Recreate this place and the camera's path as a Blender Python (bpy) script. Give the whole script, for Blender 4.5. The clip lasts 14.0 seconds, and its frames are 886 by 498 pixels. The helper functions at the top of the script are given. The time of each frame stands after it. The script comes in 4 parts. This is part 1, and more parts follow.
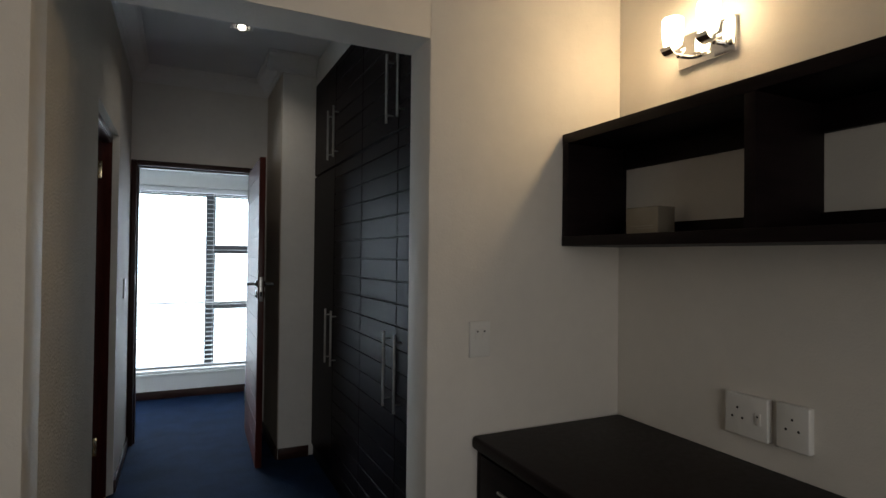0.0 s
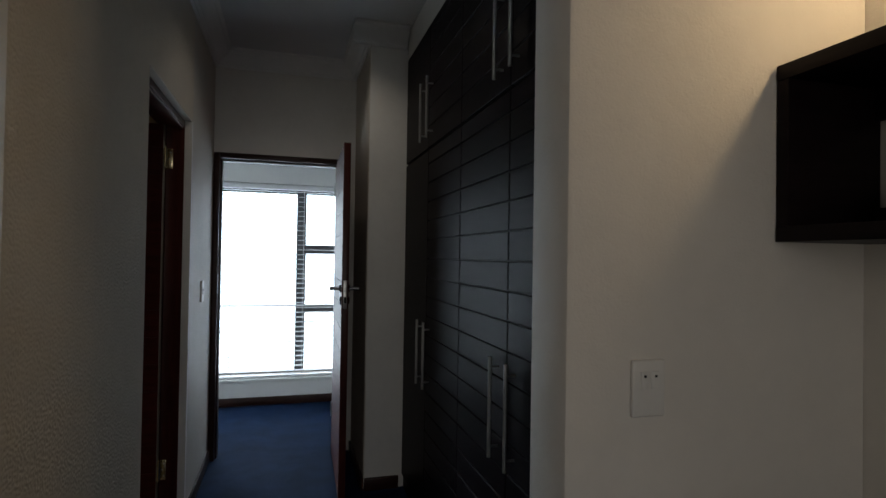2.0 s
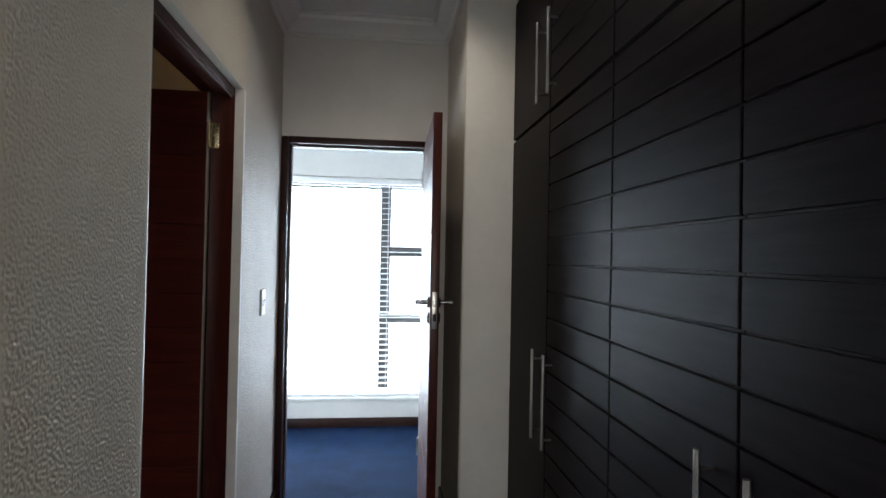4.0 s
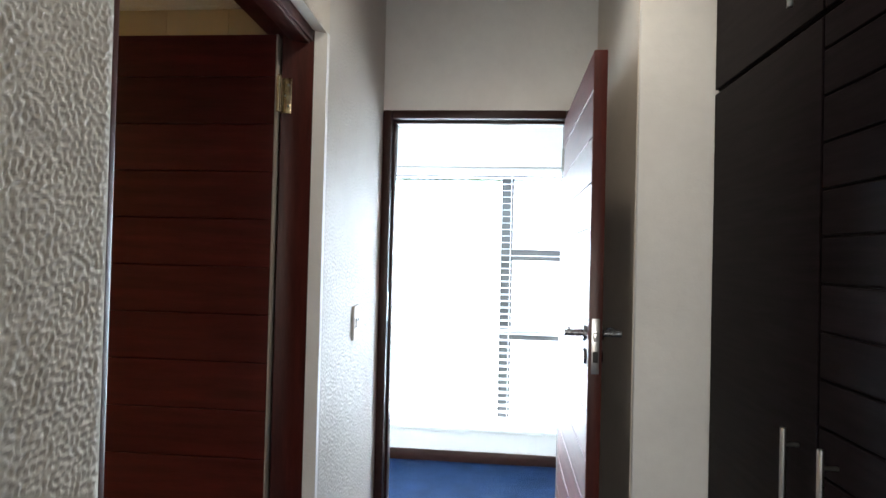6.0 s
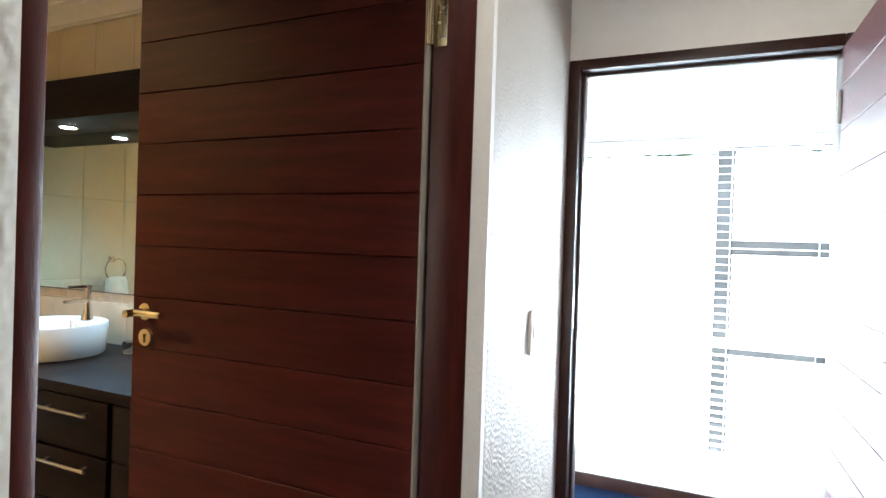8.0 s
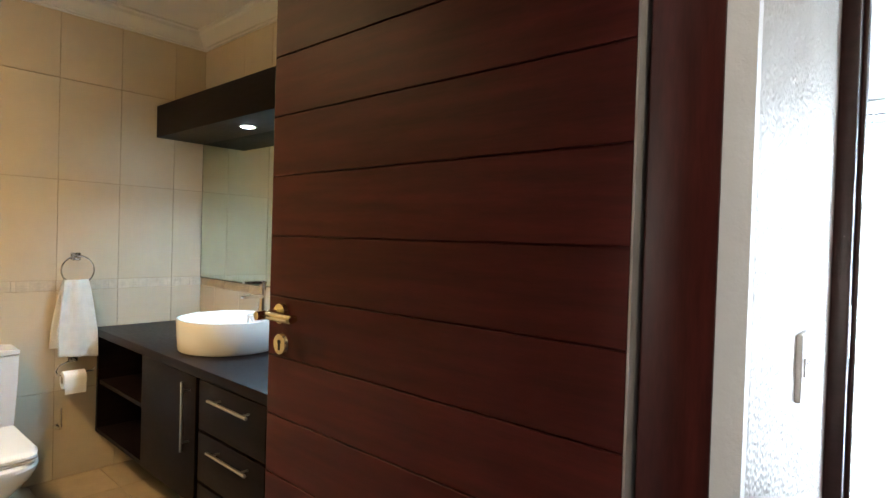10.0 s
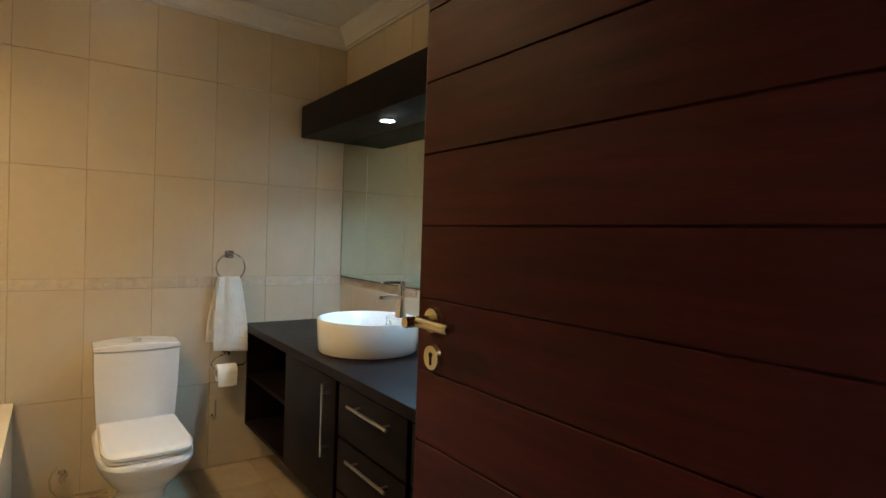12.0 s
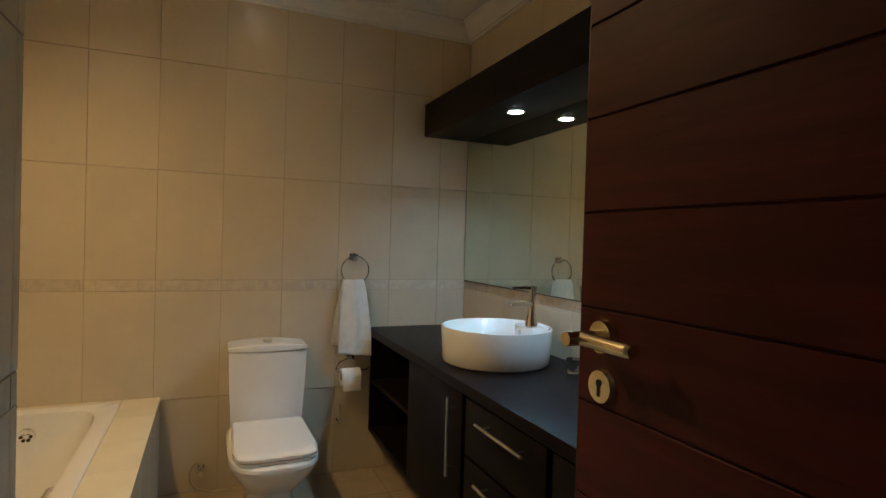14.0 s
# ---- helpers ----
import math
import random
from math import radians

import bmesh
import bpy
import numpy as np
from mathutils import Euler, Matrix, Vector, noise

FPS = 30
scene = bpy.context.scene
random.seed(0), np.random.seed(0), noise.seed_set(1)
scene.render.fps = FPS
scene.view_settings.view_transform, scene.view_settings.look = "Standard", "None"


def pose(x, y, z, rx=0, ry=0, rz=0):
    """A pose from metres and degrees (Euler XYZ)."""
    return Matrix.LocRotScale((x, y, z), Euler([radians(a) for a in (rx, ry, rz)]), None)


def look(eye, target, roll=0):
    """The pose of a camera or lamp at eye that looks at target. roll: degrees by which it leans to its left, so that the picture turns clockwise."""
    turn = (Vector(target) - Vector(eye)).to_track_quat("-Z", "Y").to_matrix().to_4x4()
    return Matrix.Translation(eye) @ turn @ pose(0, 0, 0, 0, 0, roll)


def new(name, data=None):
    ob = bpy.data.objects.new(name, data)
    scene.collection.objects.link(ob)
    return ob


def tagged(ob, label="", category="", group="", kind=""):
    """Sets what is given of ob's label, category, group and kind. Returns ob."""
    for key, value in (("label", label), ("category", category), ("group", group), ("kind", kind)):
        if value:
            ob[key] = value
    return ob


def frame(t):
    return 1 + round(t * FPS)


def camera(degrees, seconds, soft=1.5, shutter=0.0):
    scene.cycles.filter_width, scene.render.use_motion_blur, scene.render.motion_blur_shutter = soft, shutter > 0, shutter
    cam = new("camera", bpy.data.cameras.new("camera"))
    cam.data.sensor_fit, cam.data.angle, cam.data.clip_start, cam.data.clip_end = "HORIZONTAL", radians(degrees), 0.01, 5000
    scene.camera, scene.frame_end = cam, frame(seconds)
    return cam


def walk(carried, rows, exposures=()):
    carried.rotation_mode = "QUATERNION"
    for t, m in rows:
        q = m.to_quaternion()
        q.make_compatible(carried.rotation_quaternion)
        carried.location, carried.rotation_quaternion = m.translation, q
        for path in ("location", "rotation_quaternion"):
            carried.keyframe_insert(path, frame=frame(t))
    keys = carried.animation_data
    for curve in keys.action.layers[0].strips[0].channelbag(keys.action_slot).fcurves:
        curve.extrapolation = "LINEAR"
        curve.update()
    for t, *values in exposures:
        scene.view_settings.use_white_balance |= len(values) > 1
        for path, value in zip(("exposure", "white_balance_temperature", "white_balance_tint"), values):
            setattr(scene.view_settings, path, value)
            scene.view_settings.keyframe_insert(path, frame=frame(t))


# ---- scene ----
# ---- camera and walk ----
cam = camera(78.05, 14.0)
ROWS = [
    (0.0, 0.020, -0.009, 1.397, -25.76, 0.77, -0.65),
    (0.5, 0.085, 0.125, 1.386, -22.96, 0.82, -0.82),
    (1.0, 0.134, 0.280, 1.381, -20.41, 0.92, -0.85),
    (1.5, 0.162, 0.435, 1.397, -18.01, 0.81, -0.82),
    (2.0, 0.191, 0.582, 1.393, -15.78, 0.80, -0.89),
    (2.5, 0.232, 0.780, 1.405, -13.61, 0.86, -0.88),
    (3.0, 0.268, 0.972, 1.399, -11.28, 0.86, -0.94),
    (5.5, 0.234, 1.922, 1.412, 1.70, 0.88, -1.33),
    (6.0, 0.198, 2.097, 1.419, 5.06, 0.77, -1.43),
    (6.5, 0.181, 2.236, 1.423, 8.59, 0.65, -1.62),
    (7.0, 0.147, 2.343, 1.414, 12.12, 0.28, -1.70),
    (7.5, 0.112, 2.467, 1.420, 17.33, -0.43, -1.83),
    (8.0, 0.076, 2.564, 1.404, 23.39, -0.43, -1.87),
    (10.5, -0.187, 2.944, 1.374, 45.03, -1.02, -1.83),
    (11.0, -0.232, 2.968, 1.368, 48.75, -1.04, -1.95),
    (11.5, -0.305, 2.989, 1.359, 51.74, -1.06, -1.86),
    (12.0, -0.388, 3.009, 1.352, 54.54, -1.01, -1.88),
    (12.5, -0.451, 3.030, 1.348, 57.49, -0.95, -1.80),
    (13.0, -0.501, 3.051, 1.342, 60.55, -0.81, -1.75),
    (13.5, -0.552, 3.059, 1.332, 63.68, -0.76, -1.75),
    (14.0, -0.605, 3.077, 1.328, 66.86, -0.77, -1.68),
]
EXPOSURES = [(0.0, -1.1), (0.7, -1.55), (1.5, -1.82), (2.0, -1.45), (2.5, -0.9), (3.0, -0.5), (4.2, 0.4), (5.5, 1.0), (6.5, 1.28), (7.5, 1.62), (8.2, 1.82), (9.4, 1.75), (10.5, 1.6), (11.2, 1.33), (12.0, 0.92), (13.0, 0.6), (14.0, 0.35)]
walk(cam, [(t, pose(x, y, z, 90 + pitch, roll, yaw)) for t, x, y, z, yaw, pitch, roll in ROWS], EXPOSURES)

# ---- plan, in metres ----
XL = -0.306      # passage side of the wall with the bathroom door
XI = -0.455      # bathroom side of that wall
YO, YO2 = 1.573, 1.743   # study wall with the opening
OPX, OPZ = 0.73, 2.092  # its right jamb and head
XR = 1.532       # study wall with the shelf
XW = 0.870       # wardrobe fronts
YC = 3.840       # end of the wardrobe
XC = 0.645       # flank of the pier behind the open door
YF, YF2 = 4.540, 4.66    # wall with the bedroom door
YB = 5.905       # bedroom window wall
CZ = 2.76        # ceiling height
XT = -3.675      # toilet wall
YV = 4.540       # vanity wall
BZ = 2.65        # bathroom ceiling
YS = 2.790       # tiled pier face beside the bathroom door
BY0, BY1 = 2.772, 3.684  # opening of the bathroom door
TW = 0.304       # wall tile pitch

# ---- world and lights ----
world = bpy.data.worlds.new("world")
scene.world = world
world.use_nodes = True
nt = world.node_tree
sky = nt.nodes.new("ShaderNodeTexSky")
sky.sky_type, sky.sun_disc = "NISHITA", False
sky.sun_elevation, sky.sun_rotation = radians(48), radians(150)
nt.nodes["Background"].inputs["Strength"].default_value = 0.12
nt.links.new(sky.outputs[0], nt.nodes["Background"].inputs[0])


def lamp(name, kind, energy, color, m, **more):
    data = bpy.data.lights.new(name, kind)
    data.energy, data.color = energy, color
    for key, value in more.items():
        setattr(data, key, value)
    ob = new(name, data)
    ob.matrix_world = m
    return ob


lamp("sun", "SUN", 3.0, (1.0, 0.95, 0.88), look((3, 14, 12), (0, 8.5, 0)), angle=radians(0.6))
lamp("window_daylight", "AREA", 145, (0.74, 0.88, 1.0), look((-0.13, 6.14, 1.115), (-0.13, 0, 1.115)), shape="RECTANGLE", size=1.95, size_y=1.73)
# Fill for study and passage, set in an unseen window added behind the start.
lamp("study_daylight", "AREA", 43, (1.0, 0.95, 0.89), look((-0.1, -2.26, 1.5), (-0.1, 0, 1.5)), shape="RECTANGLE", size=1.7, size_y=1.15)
for dy in (-0.066, 0.066):
    lamp("sconce_light", "POINT", 3.1, (1.0, 0.62, 0.28), pose(XR - 0.085, 1.19 + dy, 2.115), shadow_soft_size=0.03)
lamp("passage_light", "SPOT", 9, (1.0, 0.88, 0.72), look((0.336, 3.44, CZ - 0.032), (0.336, 3.44, 0)), spot_size=radians(140), spot_blend=0.6, shadow_soft_size=0.03)
for bx_, by_, watts in ((-3.27, 3.30, 1.6), (-2.42, 2.48, 61)):
    lamp("bathroom_light", "SPOT", watts, (1.0, 0.675, 0.32), look((bx_, by_, BZ - 0.03), (bx_, by_, 0)), spot_size=radians(152), spot_blend=1.0, shadow_soft_size=0.04)
lamp("pelmet_light", "SPOT", 23, (0.43, 0.73, 1.0), look((-2.85, 4.390, 1.944), (-2.85, 4.38, 0)), spot_size=radians(142), spot_blend=0.75, shadow_soft_size=0.012)
lamp("pelmet_light", "SPOT", 23, (0.43, 0.73, 1.0), look((-2.05, 4.390, 1.944), (-2.05, 4.38, 0)), spot_size=radians(142), spot_blend=0.75, shadow_soft_size=0.012)


# ---- materials ----
def ramp(nodes, fac, stops, links):
    r = nodes.new("ShaderNodeValToRGB")
    el = r.color_ramp.elements
    el[0].position, el[0].color = stops[0][0], (*stops[0][1], 1)
    el[1].position, el[1].color = stops[-1][0], (*stops[-1][1], 1)
    for p, c in stops[1:-1]:
        e = el.new(p)
        e.color = (*c, 1)
    links.new(fac, r.inputs[0])
    return r.outputs[0]


def mat(name, base, rough=0.5, metal=0.0, var=0.12, scale=6.0, stretch=(1, 1, 1), fine=0.0, fine_scale=300.0, lump=0.0, lump_scale=40.0, depth=0.002,
        stain=0.0, stain_color=(0.3, 0.25, 0.2), piece=0.0, rough_var=0.08, coat=0.0, spec=0.5, lump_lo=0.42, lump_hi=0.58, lump_detail=5.0, speck=0.75):
    """A surface: base colour with variation at two scales, fine grain and lumps as relief, stains and a change from piece to piece."""
    m = bpy.data.materials.new(name)
    m.use_nodes = True
    n, l = m.node_tree.nodes, m.node_tree.links
    b = n["Principled BSDF"]
    tc = n.new("ShaderNodeTexCoord")
    mp = n.new("ShaderNodeMapping")
    mp.inputs["Scale"].default_value = stretch
    if piece:
        info = n.new("ShaderNodeObjectInfo")
        mul = n.new("ShaderNodeVectorMath")
        mul.operation = "SCALE"
        mul.inputs[0].default_value = (7.3, 5.1, 9.7)
        l.new(info.outputs["Random"], mul.inputs["Scale"])
        ad = n.new("ShaderNodeVectorMath")
        l.new(tc.outputs["Object"], ad.inputs[0])
        l.new(mul.outputs[0], ad.inputs[1])
        l.new(ad.outputs[0], mp.inputs[0])
    else:
        l.new(tc.outputs["Object"], mp.inputs[0])
    co = mp.outputs[0]

    def nz(s, detail=4.0, r=0.6):
        t = n.new("ShaderNodeTexNoise")
        t.inputs["Scale"].default_value, t.inputs["Detail"].default_value, t.inputs["Roughness"].default_value = s, detail, r
        l.new(co, t.inputs["Vector"])
        return t.outputs["Fac"]
    lo = tuple(c * (1 - var) for c in base)
    hi = tuple(min(1, c * (1 + var)) for c in base)
    big = nz(scale)
    col = ramp(n, big, [(0.3, lo), (0.7, hi)], l)
    small = nz(scale * 9)
    mix = n.new("ShaderNodeMix")
    mix.data_type, mix.blend_type = "RGBA", "MULTIPLY"
    mix.inputs["Factor"].default_value = min(1.0, var * 2.5)
    l.new(col, mix.inputs["A"])
    l.new(ramp(n, small, [(0.3, (speck, speck, speck)), (0.65, (1, 1, 1))], l), mix.inputs["B"])
    out = mix.outputs["Result"]
    if stain:
        s = nz(scale * 0.45, 6.0, 0.7)
        mk = ramp(n, s, [(0.56, (0, 0, 0)), (0.74, (stain, stain, stain))], l)
        sm = n.new("ShaderNodeMix")
        sm.data_type = "RGBA"
        l.new(mk, sm.inputs["Factor"])
        l.new(out, sm.inputs["A"])
        sm.inputs["B"].default_value = (*stain_color, 1)
        out = sm.outputs["Result"]
    if piece:
        hs = n.new("ShaderNodeHueSaturation")
        mr = n.new("ShaderNodeMapRange")
        mr.inputs["To Min"].default_value, mr.inputs["To Max"].default_value = 1 - piece, 1 + piece
        l.new(info.outputs["Random"], mr.inputs["Value"])
        l.new(mr.outputs[0], hs.inputs["Value"])
        l.new(out, hs.inputs["Color"])
        out = hs.outputs[0]
    l.new(out, b.inputs["Base Color"])
    b.inputs["Metallic"].default_value = metal
    b.inputs["Coat Weight"].default_value = coat
    b.inputs["Specular IOR Level"].default_value = spec
    rr = n.new("ShaderNodeMapRange")
    rr.inputs["To Min"].default_value, rr.inputs["To Max"].default_value = max(0.02, rough - rough_var), min(1, rough + rough_var)
    l.new(small, rr.inputs["Value"])
    l.new(rr.outputs[0], b.inputs["Roughness"])
    if fine or lump:
        bump = n.new("ShaderNodeBump")
        bump.inputs["Distance"].default_value = depth
        bump.inputs["Strength"].default_value = 1.0
        parts = []
        if fine:
            parts.append((nz(fine_scale, 3.0), fine))
        if lump:
            parts.append((ramp(n, nz(lump_scale, lump_detail, 0.6), [(lump_lo, (0, 0, 0)), (lump_hi, (1, 1, 1))], l), lump))
        h = None
        for src, w in parts:
            mu = n.new("ShaderNodeMath")
            mu.operation = "MULTIPLY"
            l.new(src, mu.inputs[0])
            mu.inputs[1].default_value = w
            if h is None:
                h = mu.outputs[0]
            else:
                a = n.new("ShaderNodeMath")
                l.new(h, a.inputs[0])
                l.new(mu.outputs[0], a.inputs[1])
                h = a.outputs[0]
        l.new(h, bump.inputs["Height"])
        l.new(bump.outputs[0], b.inputs["Normal"])
    return m


def glow(name, color, strength):
    m = bpy.data.materials.new(name)
    m.use_nodes = True
    b = m.node_tree.nodes["Principled BSDF"]
    b.inputs["Base Color"].default_value = (0.9, 0.9, 0.9, 1)
    b.inputs["Emission Color"].default_value = (*color, 1)
    b.inputs["Emission Strength"].default_value = strength
    return m


PLASTER = mat("study_plaster", (0.72, 0.68, 0.62), 0.75, var=0.05, scale=2.0, fine=0.25, fine_scale=160, lump=0.10, lump_scale=22, depth=0.003)
STIPPLE = mat("stippled_plaster", (0.64, 0.58, 0.50), 0.80, spec=0.10, var=0.05, scale=2.5, fine=0.25, fine_scale=210, depth=0.0006)
# Passage plaster again: glossier, its colour lowered where window light is strong.
STIPPLE_TONED = mat("stippled_plaster_toned", (0.57, 0.535, 0.485), 0.48, spec=0.18, var=0.05, scale=2.5, fine=0.25, fine_scale=210, depth=0.0006)
DARKSTEEL = mat("dark_satin_steel", (0.26, 0.26, 0.27), 0.26, metal=1.0, var=0.10, scale=20.0, rough_var=0.08)
TRIM = mat("satin_white_trim", (0.80, 0.80, 0.79), 0.32, var=0.04, scale=3.0, fine=0.15, fine_scale=150, depth=0.001)
SMOOTH = mat("smooth_plaster", (0.78, 0.765, 0.73), 0.7, var=0.05, scale=3.0, fine=0.2, fine_scale=200, lump=0.2, lump_scale=18, depth=0.002)
WHITE = mat("white_paint", (0.80, 0.80, 0.79), 0.6, var=0.03, scale=2.0, fine=0.15, fine_scale=250, depth=0.001)
CEIL = mat("ceiling_paint", (0.72, 0.73, 0.74), 0.8, var=0.03, scale=1.5, fine=0.15, fine_scale=120, depth=0.001)
WENGE = mat("wenge_veneer", (0.0105, 0.0062, 0.0066), 0.45, spec=0.10, var=0.35, scale=5.0, stretch=(1, 1, 9), fine=0.3, fine_scale=90, depth=0.0006)
WENGE_H = mat("wenge_boards", (0.0135, 0.0092, 0.0108), 0.37, spec=0.032, var=0.35, scale=5.0, stretch=(6, 1, 12), fine=0.3, fine_scale=90, depth=0.0006, piece=0.12)
MAHOG = mat("mahogany_boards", (0.078, 0.0118, 0.0102), 0.44, spec=0.18, var=0.26, scale=3.5, stretch=(1, 1, 11), fine=0.3, fine_scale=110, depth=0.0006, piece=0.14)
MAHOG_V = mat("mahogany_frame", (0.068, 0.0145, 0.0105), 0.36, spec=0.3, var=0.35, scale=3.5, stretch=(9, 9, 1), fine=0.3, fine_scale=110, depth=0.0006)
CARPET = mat("blue_carpet", (0.012, 0.032, 0.085), 0.95, var=0.22, scale=5.0, fine=1.0, fine_scale=420, depth=0.006, spec=0.1)
TILE = mat("cream_wall_tile", (0.59, 0.51, 0.385), 0.26, rough_var=0.015, var=0.05, scale=3.0, fine=0.02, fine_scale=30, depth=0.001, piece=0.035, speck=0.98, stain=0.0, stain_color=(0.42, 0.34, 0.23))
FLOORTILE = mat("beige_floor_tile", (0.44, 0.35, 0.235), 0.35, rough_var=0.03, var=0.12, scale=6.0, fine=0.15, fine_scale=60, depth=0.0012, piece=0.06, speck=0.88, stain=0.25, stain_color=(0.33, 0.24, 0.14))
GROUT = mat("grout", (0.47, 0.39, 0.28), 0.9, var=0.15, scale=8.0, fine=0.3, fine_scale=300, depth=0.001)
EDGE = mat("primed_edge", (0.42, 0.39, 0.35), 0.6, var=0.12, scale=9.0)
DECK = mat("pale_cream_deck_tile", (0.74, 0.665, 0.49), 0.24, rough_var=0.02, var=0.05, scale=4.0, fine=0.03, fine_scale=40, depth=0.001, piece=0.03, speck=0.97)
HOSE = mat("beige_plastic", (0.40, 0.34, 0.25), 0.4, var=0.12, scale=20.0)
MOSAIC = mat("stone_mosaic", (0.54, 0.47, 0.365), 0.40, var=0.12, scale=28.0, fine=0.4, fine_scale=160, depth=0.001, piece=0.12)
PORCELAIN = mat("white_porcelain", (0.80, 0.80, 0.79), 0.10, var=0.02, scale=2.0, rough_var=0.03, coat=0.4)
ACRYLIC = mat("white_acrylic", (0.80, 0.79, 0.76), 0.18, var=0.02, scale=2.0, rough_var=0.04)
CHROME = mat("chrome", (0.80, 0.80, 0.80), 0.10, metal=1.0, var=0.03, rough_var=0.05)
STEEL = mat("satin_steel", (0.58, 0.58, 0.57), 0.30, metal=1.0, var=0.08, scale=20.0, rough_var=0.08)
BRASS = mat("polished_brass", (0.70, 0.61, 0.41), 0.24, metal=1.0, var=0.10, scale=25.0, rough_var=0.08)
PLASTIC = mat("white_plastic", (0.72, 0.70, 0.66), 0.35, var=0.03, scale=10.0)
DARK = mat("dark_recess", (0.012, 0.011, 0.010), 0.6, var=0.1)
ALU = mat("dark_aluminium", (0.045, 0.045, 0.047), 0.45, var=0.1, scale=15.0)
SLAT = mat("white_slat", (0.82, 0.83, 0.84), 0.5, var=0.03, scale=6.0)
TOWEL = mat("white_terry", (0.86, 0.85, 0.82), 0.95, var=0.06, scale=20.0, fine=1.0, fine_scale=500, lump=0.5, lump_scale=60, depth=0.004)
PAPER = mat("tissue_paper", (0.80, 0.79, 0.76), 0.9, var=0.03, fine=0.5, fine_scale=250, depth=0.001)
CARD = mat("white_carton", (0.30, 0.26, 0.20), 0.7, var=0.06, scale=14.0)
INK = mat("faded_print", (0.36, 0.32, 0.25), 0.7, var=0.10, scale=20.0)
RENDERED = mat("garden_wall_render", (0.80, 0.79, 0.76), 0.85, var=0.06, scale=1.2, fine=0.4, fine_scale=60, depth=0.004)
SKIRT = mat("dark_skirting", (0.035, 0.013, 0.010), 0.4, var=0.3, scale=4.0, stretch=(2, 2, 9), spec=0.3)
LEAF = mat("hedge_leaf", (0.06, 0.13, 0.035), 0.5, var=0.4, scale=2.0)
PAVING = mat("pale_paving", (0.55, 0.53, 0.49), 0.9, var=0.12, scale=3.0, fine=1.0, fine_scale=80, depth=0.02)
MIRROR = bpy.data.materials.new("mirror_glass")
MIRROR.use_nodes = True
MB = MIRROR.node_tree.nodes["Principled BSDF"]
MB.inputs["Base Color"].default_value = (0.70, 0.79, 0.72, 1)
MB.inputs["Metallic"].default_value, MB.inputs["Roughness"].default_value = 1.0, 0.015
GLASS = bpy.data.materials.new("window_glass")
GLASS.use_nodes = True
GB = GLASS.node_tree.nodes["Principled BSDF"]
GB.inputs["Transmission Weight"].default_value, GB.inputs["Roughness"].default_value, GB.inputs["IOR"].default_value = 1.0, 0.0, 1.45
BULB = glow("warm_bulb", (1.0, 0.80, 0.50), 30)
LED = glow("cool_led", (0.82, 0.93, 1.0), 25)
DOWN = glow("downlight_lens", (1.0, 0.90, 0.75), 9)


# ---- mesh helpers ----
def bx(bm, lo, hi, bevel=0.0, seg=2):
    """A box from corner lo to corner hi, with rounded edges."""
    m = Matrix.Translation([(a + b) / 2 for a, b in zip(lo, hi)]) @ Matrix.Diagonal([*(b - a for a, b in zip(lo, hi)), 1])
    vs = bmesh.ops.create_cube(bm, size=1, matrix=m)["verts"]
    if bevel:
        es = list({e for v in vs for e in v.link_edges})
        bmesh.ops.bevel(bm, geom=es, offset=bevel, segments=seg, affect="EDGES", profile=0.5)
    return bm


def box(lo, hi, bevel=0.0, seg=2):
    return bx(bmesh.new(), lo, hi, bevel, seg)


def rod(bm, a, b, r, r2=None, n=16):
    """A round bar from a to b."""
    a, b = Vector(a), Vector(b)
    m = Matrix.Translation((a + b) / 2) @ (b - a).to_track_quat("Z", "Y").to_matrix().to_4x4()
    bmesh.ops.create_cone(bm, cap_ends=True, segments=n, radius1=r, radius2=r if r2 is None else r2, depth=(b - a).length, matrix=m)
    return bm


def lathe(bm, prof, at=(0, 0, 0), n=40, sx=1.0, sy=1.0):
    """A turned form: prof is (radius, height) from the bottom up."""
    rings = []
    for r, z in prof:
        rings.append([bm.verts.new((at[0] + sx * r * math.cos(2 * math.pi * i / n), at[1] + sy * r * math.sin(2 * math.pi * i / n), at[2] + z)) for i in range(n)])
    for p, q in zip(rings, rings[1:]):
        for i in range(n):
            bm.faces.new((p[i], p[(i + 1) % n], q[(i + 1) % n], q[i]))
    bm.faces.new(rings[-1])
    bm.faces.new(rings[0][::-1])
    return bm


def tube(bm, pts, r, n=10, closed=False):
    """A round tube along points."""
    pts = [Vector(p) for p in pts]
    rings = []
    for i, p in enumerate(pts):
        a = pts[i - 1] if i or closed else p
        b = pts[(i + 1) % len(pts)] if i < len(pts) - 1 or closed else p
        d = (b - a).normalized()
        u = d.orthogonal().normalized() if not rings else (u - d * u.dot(d)).normalized()
        w = d.cross(u)
        rings.append([bm.verts.new(p + r * (math.cos(2 * math.pi * k / n) * u + math.sin(2 * math.pi * k / n) * w)) for k in range(n)])
    pairs = list(zip(rings, rings[1:])) + ([(rings[-1], rings[0])] if closed else [])
    for p, q in pairs:
        for k in range(n):
            bm.faces.new((p[k], p[(k + 1) % n], q[(k + 1) % n], q[k]))
    if not closed:
        bm.faces.new(rings[0][::-1])
        bm.faces.new(rings[-1])
    return bm


